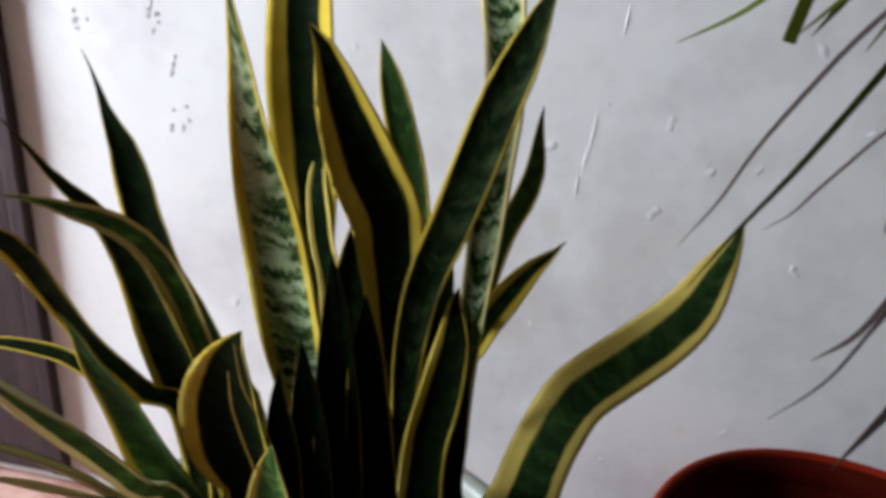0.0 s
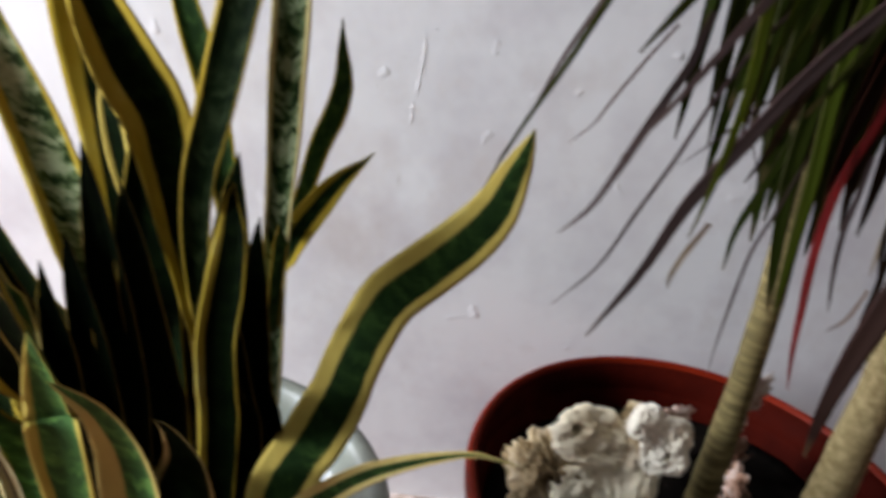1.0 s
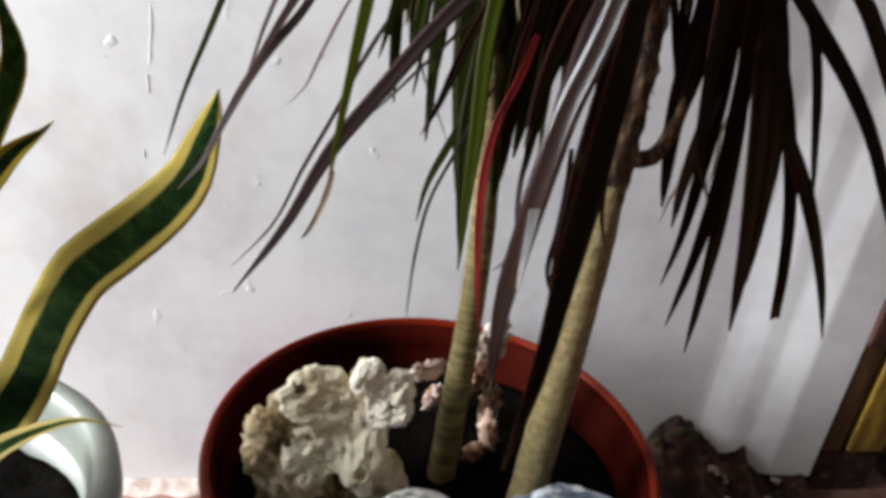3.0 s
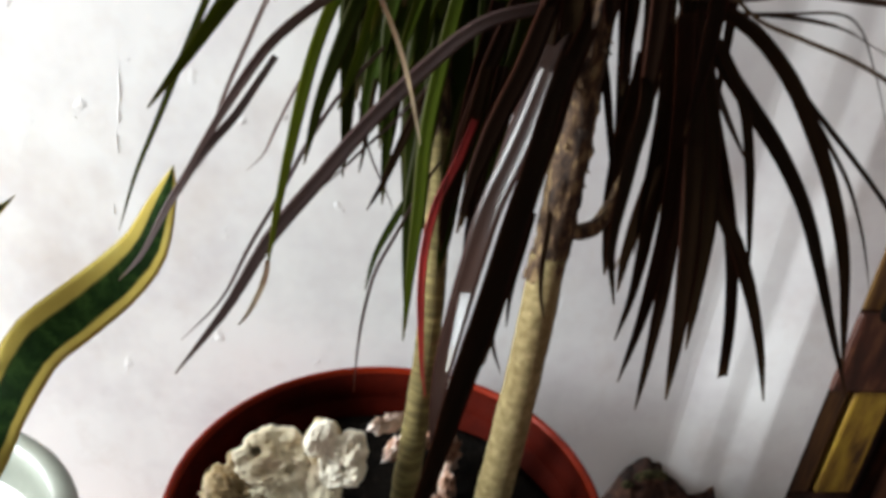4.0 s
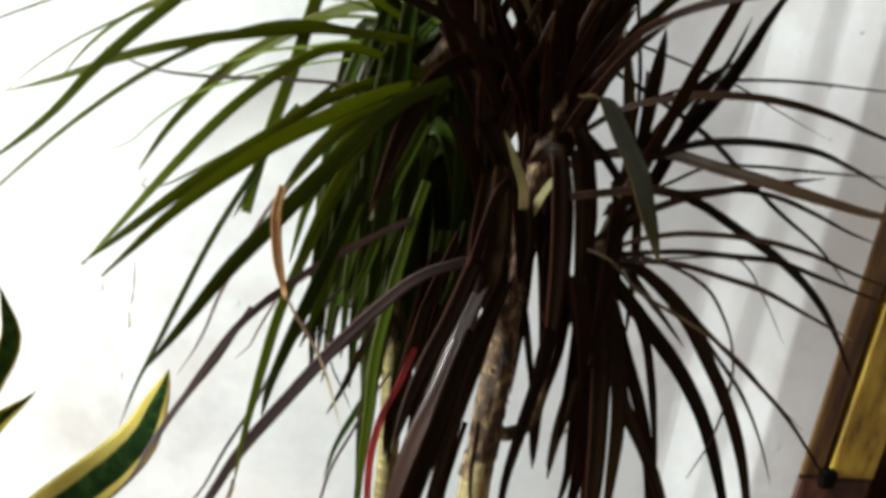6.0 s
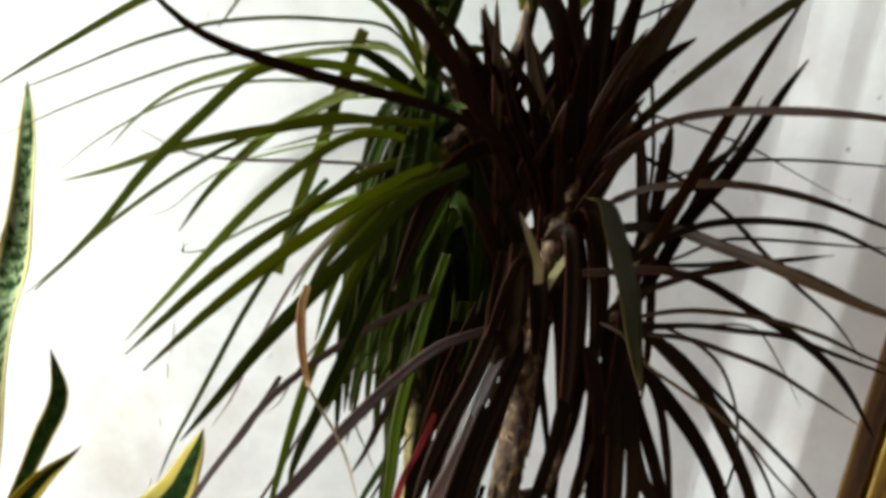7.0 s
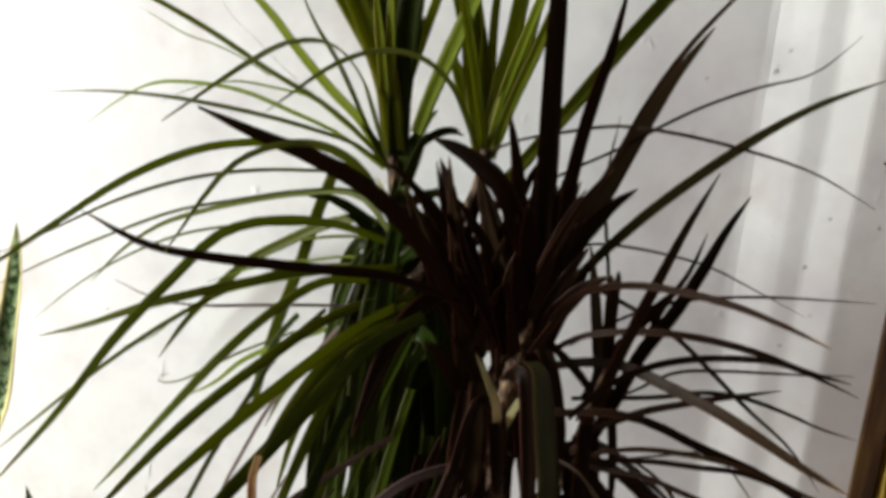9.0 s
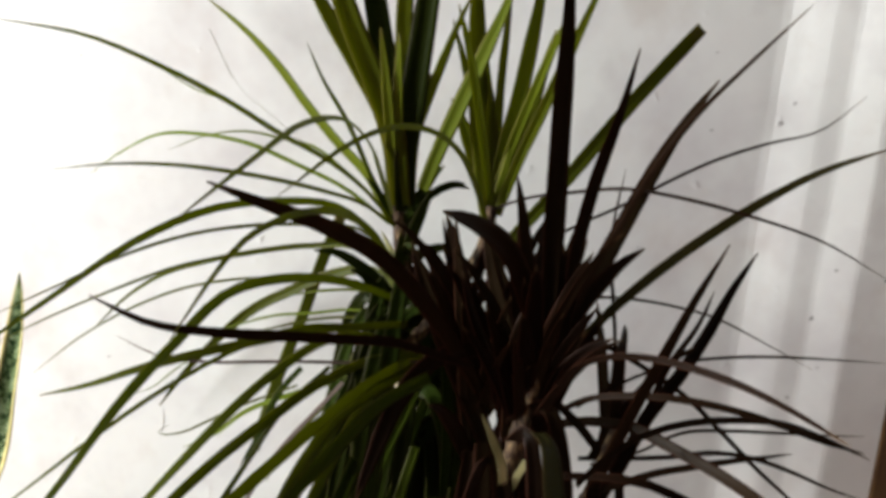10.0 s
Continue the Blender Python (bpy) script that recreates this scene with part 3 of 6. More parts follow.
def soil_disc(name, cx, cy, r, z, seed, label):
    bm = bmesh.new()
    rings, segs = 16, 56
    rows = []
    for k in range(1, rings + 1):
        rr = r * k / rings
        rows.append([bm.verts.new((cx + rr * math.cos(2 * math.pi * i / segs), cy + rr * math.sin(2 * math.pi * i / segs),
                                   z + 0.010 * noise.noise(Vector((rr * math.cos(2 * math.pi * i / segs) * 30, rr * math.sin(2 * math.pi * i / segs) * 30, seed))))) for i in range(segs)])
    top = bm.verts.new((cx, cy, z))
    for i in range(segs):
        bm.faces.new((top, rows[0][i], rows[0][(i + 1) % segs]))
    for a, b in zip(rows, rows[1:]):
        for i in range(segs):
            bm.faces.new((a[i], b[i], b[(i + 1) % segs], a[(i + 1) % segs]))
    low = [bm.verts.new((v.co.x, v.co.y, z - 0.05)) for v in rows[-1]]
    for i in range(segs):
        bm.faces.new((rows[-1][i], low[i], low[(i + 1) % segs], rows[-1][(i + 1) % segs]))
    bm.faces.new(low[::-1])
    return tagged(part(name, bm, SOIL, smooth=True), label, "soil", kind="stuff")


SOILZ, GSOIL = RZ - 0.055, GZ - 0.075
soil_disc("potting_soil", RX, RY, RR - 0.0225, SOILZ, 3.0, "black potting soil filling the red pot")
soil_disc("potting_soil", GX, GY, GR - 0.032, GSOIL, 8.0, "dark soil in the grey pot")


# ---------- stones in the red pot ----------
def coral_slab(name, centre, size, turn, mat, seed, label, pits=(), ridges=0.0):
    """Broken coral: a thick uneven plate, rounded at the edges, with sunk holes and worn ridges."""
    bm = bmesh.new()
    bmesh.ops.create_icosphere(bm, subdivisions=6, radius=1.0)
    rot = Euler([radians(a) for a in turn]).to_matrix()
    for v in bm.verts:
        d = v.co.normalized()
        q = d * 1.5 + Vector((seed, -seed, seed * 0.5))
        # squarish body
        k = (abs(d.x) ** 3.2 + abs(d.y) ** 3.2 + abs(d.z) ** 3.2) ** (-1 / 3.2)
        r = k * (0.86 + 0.22 * noise.noise(q) + 0.10 * noise.noise(q * 2.6) + 0.05 * noise.noise(q * 6.0) + 0.025 * noise.noise(q * 14.0))
        if ridges:
            f = noise.noise(Vector((d.x * 3.0 + d.z * 2.2, d.y * 1.2, d.z * 0.6 - d.x * 0.9)) * 2.2 + Vector((seed, 0, 0)))
            r -= ridges * max(0.0, 0.30 - abs(f)) / 0.30 + ridges * 0.8 * max(0.0, noise.noise(q * 5.0) - 0.22)
        for px, pz, pr in pits:
            g = math.hypot(d.x - px, d.z - pz) / pr
            if d.y < 0 and g < 1:
                r -= 0.42 * (1 - g * g)
        p = d * r
        v.co = Vector(centre) + rot @ Vector((p.x * size[0], p.y * size[1], p.z * size[2]))
    return tagged(part(name, bm, mat, smooth=True), label, "rock")


def coral_plate(parent, name, centre, size, turn, mat, seed, holes=(), ragged=0.22):
    """A flat worn piece of coral: lobed outline, rounded edge, pitted and layered faces, holes sunk in the front."""
    bm = bmesh.new()
    bmesh.ops.create_icosphere(bm, subdivisions=6, radius=1.0)
    rot = Euler([radians(a) for a in turn]).to_matrix()
    off = Vector((seed, seed * 1.7, -seed))
    for v in bm.verts:
        d = v.co.normalized()
        flat = Vector((d.x, 0, d.z))
        flat = flat.normalized() if flat.length > 1e-6 else Vector((1, 0, 0))
        rim = 1 + ragged * noise.noise(flat * 1.2 + off) + ragged * 0.6 * noise.noise(flat * 2.9 + off) + ragged * 0.2 * noise.noise(flat * 7.0 + off)
        deep = math.copysign(abs(d.y) ** 0.5, d.y)
        spread = (1 - abs(d.y) ** 2.4) ** 0.42 if abs(d.y) < 1 else 0.0
        x, z = flat.x * spread * rim, flat.z * spread * rim
        q = Vector((x * 2.0, deep, z * 2.0)) + off
        y = deep * (0.85 + 0.35 * noise.noise(q) + 0.22 * noise.noise(q * 2.7)) + abs(deep) * (0.09 * noise.noise(q * 5.0) + 0.035 * noise.noise(q * 12.0))
        for hx, hz, hr in holes:
            g = math.hypot(x - hx, (z - hz) * size[2] / size[0]) / hr
            if y < 0 and g < 1:
                y += 1.1 * (1 - g ** 4)
        v.co = Vector(centre) + rot @ Vector((x * size[0], y * size[1], z * size[2]))
    return part(name, bm, mat, parent, smooth=True)


coral_slab("coral_rock", (0.269, 0.392, 0.272), (0.044, 0.036, 0.056), (-10, -18, 10), CORAL_BROWN, 2.3, "weathered porous brownish coral rock on the soil", ((-0.2, 0.5, 0.16), (-0.5, 0.2, 0.12), (0.3, -0.2, 0.14), (0.1, 0.3, 0.10), (-0.35, -0.3, 0.12)), 0.17)
white_coral = tagged(new("coral_rock"), "bleached cream coral rock with flat lobed plates on the soil", "rock")
coral_plate(white_coral, "front_plate", (0.319, 0.378, 0.308), (0.029, 0.012, 0.047), (-26, -6, -10), CORAL, 5.2, ((-0.30, 0.55, 0.16), (0.22, -0.74, 0.20), (0.62, 0.10, 0.10)), 0.20)
coral_plate(white_coral, "top_plate", (0.290, 0.388, 0.332), (0.036, 0.015, 0.025), (-34, 10, 8), CORAL, 8.4, ((-0.5, 0.2, 0.12), (0.3, -0.3, 0.12)), 0.26)
coral_plate(white_coral, "low_plate", (0.286, 0.375, 0.288), (0.024, 0.014, 0.030), (-22, 20, 0), CORAL, 11.0, (), 0.2)
# brown stone's colour put on this plate for the coral's shaded side
coral_plate(white_coral, "side_plate", (0.328, 0.392, 0.323), (0.020, 0.016, 0.034), (-15, 16, 50), CORAL_BROWN, 3.1, (), 0.2)
coral_plate(white_coral, "knob", (0.345, 0.380, 0.336), (0.020, 0.013, 0.022), (-22, 0, -8), PALE_CORAL, 6.6, ((0.1, -0.15, 0.14),), 0.20)
coral_plate(white_coral, "knob", (0.326, 0.382, 0.358), (0.011, 0.009, 0.016), (-20, 34, 0), PALE_CORAL, 1.9, (), 0.16)
coral_plate(white_coral, "knob", (0.353, 0.384, 0.353), (0.010, 0.009, 0.009), (-20, 10, 0), PALE_CORAL, 14.2, (), 0.22)
coral_plate(white_coral, "knob", (0.327, 0.362, 0.261), (0.008, 0.008, 0.008), (0, 0, 0), PALE_CORAL, 4.8, (), 0.1)
coral_plate(white_coral, "foot_plate", (0.333, 0.385, 0.239), (0.034, 0.022, 0.030), (-10, 0, 0), CORAL_BROWN, 9.9, (), 0.2)
lump("pale_stone", (0.366, 0.315, SOILZ + 0.026), (0.042, 0.036, 0.036), PALE_STONE, 4.4, 0.10, "rounded speckled pale stone on the soil", "stone")
lump("blue_stone", (0.482, 0.298, SOILZ + 0.040), (0.058, 0.038, 0.040), BLUE_STONE, 5.9, 0.10, "blue-grey stone with white bands on the soil", "stone", 5, layers=0.045)


def bark_chip(centre, size, seed, turn, mat=None):
    bm = bmesh.new()
    bmesh.ops.create_icosphere(bm, subdivisions=4, radius=1.0)
    rot = Euler((turn, turn * 0.6, turn * 1.7)).to_matrix()
    for v in bm.verts:
        d = v.co.normalized()
        f1 = noise.voronoi(d * 2.2 + Vector((seed, seed, 0)))[0][0]
        r = 0.75 + 0.8 * (0.5 - f1) + 0.15 * noise.noise(d * 5 + Vector((seed, 0, 0)))
        v.co = Vector(centre) + rot @ Vector((d.x * size[0], d.y * size[1], d.z * size[2])) * r
    return tagged(part("bark_chip", bm, mat or PINK_BARK, smooth=True), "crumpled pale pink bark chip on the soil", "bark chip", "bark chips in the red pot")


bark_chip((0.388, 0.474, SOILZ + 0.068), (0.024, 0.007, 0.016), 1.0, 0.3, PALE_CHIP)
bark_chip((0.397, 0.470, SOILZ + 0.040), (0.019, 0.007, 0.020), 2.0, 0.5)
bark_chip((0.442, 0.464, SOILZ + 0.106), (0.021, 0.008, 0.032), 3.0, 0.15, PALE_CHIP)
bark_chip((0.434, 0.462, SOILZ + 0.066), (0.019, 0.008, 0.024), 4.0, 0.4)
bark_chip((0.446, 0.440, SOILZ + 0.024), (0.024, 0.009, 0.018), 5.0, 2.6)
bark_chip((0.430, 0.425, SOILZ + 0.010), (0.018, 0.010, 0.010), 6.0, 0.5)
bark_chip((0.400, 0.490, SOILZ + 0.022), (0.016, 0.009, 0.020), 7.0, 0.2)
bark_chip((0.452, 0.470, SOILZ + 0.030), (0.014, 0.009, 0.028), 8.0, 0.1)


# ---------- strap-leaved tree ----------
def tube(pts, radii, mat, parent, name, rings=0.0, seed=0.0, segs=20, ragged=0.06):
    line = spline(pts, 72)
    bm = bmesh.new()
    rows = []
    for i, p in enumerate(line):
        f = i / (len(line) - 1)
        tan = (line[min(i + 1, 71)] - line[max(i - 1, 0)]).normalized()
        a = tan.cross(Vector((0, 1, 0))).normalized()
        b = tan.cross(a)
        r = interp([k / (len(radii) - 1) for k in range(len(radii))], radii, f)
        row = []
        for k in range(segs):
            t = 2 * math.pi * k / segs
            d = a * math.cos(t) + b * math.sin(t)
            q = 1 + ragged * noise.noise(Vector((d.x * 2, d.y * 2, p.z * 40 + seed))) + ragged * 0.6 * noise.noise(Vector((d.x * 4, d.y * 4, p.z * 130 + seed))) + rings * (0.5 + 0.5 * math.sin(p.z * 620 + 2.5 * noise.noise(Vector((d.x * 1.5, d.y * 1.5, p.z * 25 + seed)))))
            row.append(bm.verts.new(p + d * r * q))
        rows.append(row)
    for a, b in zip(rows, rows[1:]):
        for k in range(segs):
            bm.faces.new((a[k], a[(k + 1) % segs], b[(k + 1) % segs], b[k]))
    bm.faces.new(rows[0][::-1])
    bm.faces.new(rows[-1])
    return part(name, bm, mat, parent, smooth=True)


dracaena = tagged(new("dracaena"), "tall potted dracaena with bare canes and narrow arching leaves", "potted plant")
tube([(0.398, 0.405, 0.20), (0.404, 0.412, 0.30), (0.411, 0.424, 0.42), (0.411, 0.436, 0.52), (0.405, 0.455, 0.61)], [0.0135, 0.012, 0.0105, 0.0098, 0.0094], OLIVE_BARK, dracaena, "cane", 0.018, 1.0)
tube([(0.462, 0.355, 0.20), (0.468, 0.36, 0.28), (0.482, 0.372, 0.43), (0.489, 0.382, 0.53)], [0.0162, 0.0150, 0.0140, 0.0134], BARK, dracaena, "cane", 0.006, 5.0)
tube([(0.406, 0.452, 0.595), (0.405, 0.456, 0.62), (0.398, 0.47, 0.70), (0.392, 0.49, 0.78), (0.400, 0.50, 0.86), (0.384, 0.50, 0.97)], [0.0092, 0.009, 0.0085, 0.008, 0.0075, 0.006], DARK_BARK, dracaena, "cane", 0.03, 3.0, ragged=0.2)
tube([(0.487, 0.381, 0.51), (0.493, 0.388, 0.60), (0.494, 0.392, 0.66), (0.497, 0.398, 0.74), (0.515, 0.40, 0.85)], [0.0134, 0.0128, 0.0115, 0.0085, 0.006], DARK_BARK, dracaena, "cane", 0.03, 9.0, ragged=0.28)
tube([(0.495, 0.386, 0.552), (0.516, 0.396, 0.545), (0.533, 0.402, 0.556), (0.545, 0.41, 0.60), (0.556, 0.418, 0.66), (0.575, 0.42, 0.73), (0.594, 0.42, 0.80)], [0.0065, 0.0055, 0.005, 0.0045, 0.0045, 0.0045, 0.0045], DARK_BARK, dracaena, "branch", 0.03, 4.0, ragged=0.2)
tube([(0.400, 0.497, 0.82), (0.43, 0.48, 0.87), (0.462, 0.462, 0.93), (0.469, 0.46, 0.975)], [0.007, 0.006, 0.006, 0.005], DARK_BARK, dracaena, "branch", 0.04, 2.0)


def scars(line, radius, count, seed):
    """Ragged leaf scars and short dry stubs round an old stem."""
    rng = random.Random(seed)
    path = spline(line, 60)
    for _ in range(count):
        bm = bmesh.new()
        k = rng.randrange(2, 57)
        a = rng.uniform(0, 6.283)
        d = Vector((math.cos(a), math.sin(a), 0))
        e = Vector((-d.y, d.x, 0))
        c = path[k] + d * radius * 0.8
        w, h, o = rng.uniform(0.0025, 0.006), rng.uniform(0.003, 0.012), rng.uniform(0.003, 0.008)
        q = [c - e * w, c + e * w, c + e * w * 0.5 + d * o - Vector((0, 0, h)), c - e * w * 0.5 + d * o * 0.8 - Vector((0, 0, h * 0.8)), c + Vector((0, 0, 0.002)) + d * 0.002]
        v = [bm.verts.new(p) for p in q]
        for f in ((0, 1, 4), (1, 2, 4), (2, 3, 4), (3, 0, 4), (0, 3, 2, 1)):
            bm.faces.new([v[x] for x in f])
        part("leaf_scar", bm, DARK_BARK, dracaena)


scars([(0.488, 0.381, 0.52), (0.493, 0.388, 0.60), (0.494, 0.392, 0.66), (0.497, 0.398, 0.74)], 0.011, 90, 3)
scars([(0.405, 0.455, 0.60), (0.398, 0.47, 0.70)], 0.009, 40, 4)


def cane_leaf(mat, width, *pts, name="leaf", twist=None, blunt=False, face=None):
    """Narrow leaf along the points from its base: full width for most of its run, then a long point or a cut end."""
    line = spline(pts, 26)
    shape = (0.85, 0.85, 1.0, 1.0, 1.0, 0.9) if blunt else (0.80, 0.82, 1.0, 0.90, 0.46, 0.09)
    ws = [0.95 * width * interp((0, 0.06, 0.35, 0.66, 0.90, 1.0), shape, i / 25) for i in range(26)]
    up = Vector((0.10 * random.uniform(-1, 1), -0.95, 0.20 + 0.2 * random.uniform(-1, 1)))
    return strap(name, line, ws, face or up, 0.35 * random.uniform(0.4, 1.2), 0.0008, 5, mat, dracaena, twist=random.uniform(-0.35, 0.35) if twist is None else twist)


cane_leaf(GREEN, 0.0049, (0.379, 0.486, 0.949), (0.334, 0.503, 0.976), (0.285, 0.522, 0.993), (0.235, 0.541, 1.008), (0.184, 0.560, 1.013), (0.132, 0.579, 1.009), (0.086, 0.599, 0.987), (0.043, 0.618, 0.958))
cane_leaf(GREEN, 0.0033, (0.378, 0.517, 0.951), (0.353, 0.547, 0.971), (0.323, 0.571, 0.991), (0.290, 0.593, 1.010), (0.251, 0.609, 1.016), (0.208, 0.618, 1.020), (0.166, 0.618, 1.011), (0.127, 0.618, 0.992))
cane_leaf(GREEN, 0.0044, (0.384, 0.498, 0.946), (0.358, 0.462, 0.978), (0.328, 0.423, 1.003), (0.296, 0.382, 1.021), (0.268, 0.338, 1.040), (0.243, 0.291, 1.054), (0.221, 0.242, 1.063), (0.204, 0.189, 1.061))
cane_leaf(GREEN, 0.0010, (0.342, 0.462, 0.991), (0.333, 0.416, 1.001), (0.324, 0.371, 1.011), (0.316, 0.325, 1.022), (0.310, 0.279, 1.033), (0.304, 0.233, 1.044), (0.301, 0.191, 1.066))
cane_leaf(GREEN, 0.0017, (0.276, 0.466, 1.022), (0.247, 0.484, 1.036), (0.217, 0.503, 1.047), (0.185, 0.521, 1.055), (0.155, 0.540, 1.068), (0.126, 0.558, 1.081))
cane_leaf(YOUNG, 0.0108, (0.378, 0.517, 0.948), (0.352, 0.544, 0.987), (0.315, 0.566, 1.019), (0.279, 0.584, 1.054), (0.244, 0.599, 1.092), (0.205, 0.611, 1.126), (0.161, 0.618, 1.156))
cane_leaf(GREEN, 0.0052, (0.382, 0.460, 0.960), (0.378, 0.408, 0.981), (0.374, 0.356, 1.002), (0.369, 0.303, 1.021), (0.359, 0.249, 1.032), (0.347, 0.194, 1.027), (0.339, 0.141, 1.012), (0.320, 0.100, 0.987))
cane_leaf(GREEN, 0.0048, (0.464, 0.423, 0.961), (0.453, 0.385, 0.981), (0.442, 0.346, 1.001), (0.429, 0.307, 1.019), (0.411, 0.267, 1.030), (0.389, 0.228, 1.030), (0.368, 0.190, 1.018), (0.342, 0.164, 0.993))
cane_leaf(GREEN, 0.0037, (0.386, 0.440, 0.952), (0.360, 0.413, 0.971), (0.331, 0.383, 0.981), (0.304, 0.352, 0.988), (0.278, 0.319, 0.993), (0.255, 0.283, 0.996), (0.236, 0.246, 0.996), (0.222, 0.206, 0.993))
cane_leaf(PURPLE, 0.0142, (0.470, 0.414, 0.822), (0.448, 0.394, 0.857), (0.425, 0.374, 0.891), (0.401, 0.352, 0.922), (0.374, 0.326, 0.948), (0.343, 0.297, 0.966), (0.314, 0.265, 0.979), (0.291, 0.229, 0.992))
cane_leaf(GREEN, 0.0063, (0.387, 0.520, 0.906), (0.378, 0.467, 0.926), (0.370, 0.414, 0.947), (0.359, 0.360, 0.964), (0.346, 0.305, 0.974), (0.330, 0.250, 0.974), (0.316, 0.196, 0.962), (0.299, 0.160, 0.925))
cane_leaf(GREEN, 0.0069, (0.387, 0.532, 0.899), (0.365, 0.491, 0.937), (0.333, 0.449, 0.964), (0.293, 0.404, 0.968), (0.254, 0.359, 0.962), (0.220, 0.313, 0.942), (0.190, 0.270, 0.912), (0.157, 0.233, 0.879))
cane_leaf(GREEN, 0.0037, (0.388, 0.505, 0.896), (0.356, 0.496, 0.938), (0.305, 0.485, 0.941), (0.254, 0.471, 0.937), (0.205, 0.454, 0.926), (0.159, 0.434, 0.907), (0.119, 0.409, 0.883), (0.081, 0.380, 0.860))
cane_leaf(GREEN, 0.0033, (0.392, 0.501, 0.886), (0.357, 0.493, 0.924), (0.304, 0.484, 0.922), (0.252, 0.473, 0.911), (0.200, 0.460, 0.898), (0.153, 0.445, 0.877), (0.107, 0.427, 0.853), (0.064, 0.406, 0.827))
cane_leaf(GREEN, 0.0064, (0.395, 0.458, 0.889), (0.357, 0.492, 0.921), (0.303, 0.522, 0.916), (0.248, 0.547, 0.902), (0.193, 0.569, 0.884), (0.138, 0.588, 0.861), (0.090, 0.604, 0.826), (0.049, 0.618, 0.782))
cane_leaf(GREEN, 0.0029, (0.395, 0.500, 0.873), (0.346, 0.497, 0.891), (0.294, 0.494, 0.888), (0.241, 0.491, 0.883), (0.191, 0.488, 0.870), (0.143, 0.486, 0.846), (0.100, 0.483, 0.816), (0.061, 0.480, 0.780))
cane_leaf(GREEN, 0.0089, (0.395, 0.478, 0.879), (0.352, 0.445, 0.898), (0.308, 0.409, 0.906), (0.268, 0.369, 0.899), (0.243, 0.326, 0.869), (0.225, 0.279, 0.840), (0.216, 0.228, 0.813), (0.211, 0.173, 0.797))
cane_leaf(GREEN, 0.0130, (0.396, 0.526, 0.878), (0.357, 0.558, 0.890), (0.313, 0.583, 0.875), (0.270, 0.602, 0.850), (0.227, 0.616, 0.822), (0.190, 0.618, 0.785), (0.156, 0.618, 0.744), (0.127, 0.618, 0.699))
cane_leaf(PURPLE, 0.0073, (0.456, 0.351, 0.862), (0.425, 0.328, 0.877), (0.394, 0.304, 0.890), (0.363, 0.277, 0.897), (0.333, 0.250, 0.904), (0.304, 0.220, 0.912), (0.280, 0.189, 0.923), (0.264, 0.157, 0.943))
cane_leaf(GREEN, 0.0081, (0.404, 0.445, 0.866), (0.367, 0.420, 0.867), (0.329, 0.397, 0.867), (0.289, 0.379, 0.860), (0.248, 0.367, 0.850), (0.206, 0.363, 0.836), (0.165, 0.366, 0.818), (0.124, 0.375, 0.803))
cane_leaf(MAUVE, 0.0032, (0.426, 0.450, 0.832), (0.388, 0.446, 0.829), (0.350, 0.442, 0.827), (0.312, 0.438, 0.826), (0.274, 0.433, 0.824), (0.236, 0.429, 0.822), (0.198, 0.425, 0.825), (0.163, 0.420, 0.841))
cane_leaf(GREEN, 0.0040, (0.402, 0.461, 0.858), (0.361, 0.424, 0.866), (0.319, 0.388, 0.871), (0.276, 0.354, 0.858), (0.233, 0.330, 0.832), (0.190, 0.321, 0.797), (0.149, 0.325, 0.759), (0.109, 0.338, 0.722))
cane_leaf(GREEN, 0.0026, (0.373, 0.500, 0.846), (0.329, 0.515, 0.839), (0.286, 0.529, 0.826), (0.243, 0.542, 0.811), (0.202, 0.555, 0.793), (0.165, 0.567, 0.766), (0.131, 0.578, 0.735), (0.095, 0.590, 0.719))
cane_leaf(GREEN, 0.0031, (0.386, 0.500, 0.858), (0.347, 0.511, 0.858), (0.310, 0.521, 0.849), (0.272, 0.531, 0.841), (0.236, 0.541, 0.827), (0.200, 0.550, 0.811))
cane_leaf(GREEN, 0.0031, (0.387, 0.500, 0.852), (0.347, 0.513, 0.850), (0.309, 0.526, 0.841), (0.272, 0.538, 0.827), (0.235, 0.550, 0.812))
cane_leaf(GREEN, 0.0036, (0.384, 0.500, 0.880), (0.348, 0.507, 0.879), (0.313, 0.513, 0.873), (0.279, 0.520, 0.863))
cane_leaf(GREEN, 0.0086, (0.405, 0.477, 0.826), (0.374, 0.446, 0.851), (0.337, 0.415, 0.854), (0.304, 0.384, 0.835), (0.273, 0.359, 0.806), (0.243, 0.343, 0.770), (0.212, 0.338, 0.731), (0.181, 0.342, 0.693))
cane_leaf(GREEN, 0.0099, (0.416, 0.444, 0.840), (0.371, 0.434, 0.832), (0.331, 0.418, 0.813), (0.297, 0.395, 0.789), (0.267, 0.364, 0.768), (0.244, 0.326, 0.750), (0.231, 0.282, 0.739), (0.226, 0.235, 0.736))
cane_leaf(GREEN, 0.0117, (0.428, 0.477, 0.831), (0.400, 0.434, 0.831), (0.375, 0.390, 0.826), (0.353, 0.345, 0.819), (0.331, 0.299, 0.810), (0.308, 0.255, 0.798), (0.280, 0.219, 0.776), (0.246, 0.210, 0.740))
cane_leaf(MID, 0.0127, (0.425, 0.378, 0.842), (0.391, 0.362, 0.825), (0.363, 0.346, 0.798), (0.337, 0.332, 0.770), (0.311, 0.319, 0.740), (0.285, 0.308, 0.709), (0.262, 0.299, 0.676), (0.238, 0.293, 0.643))
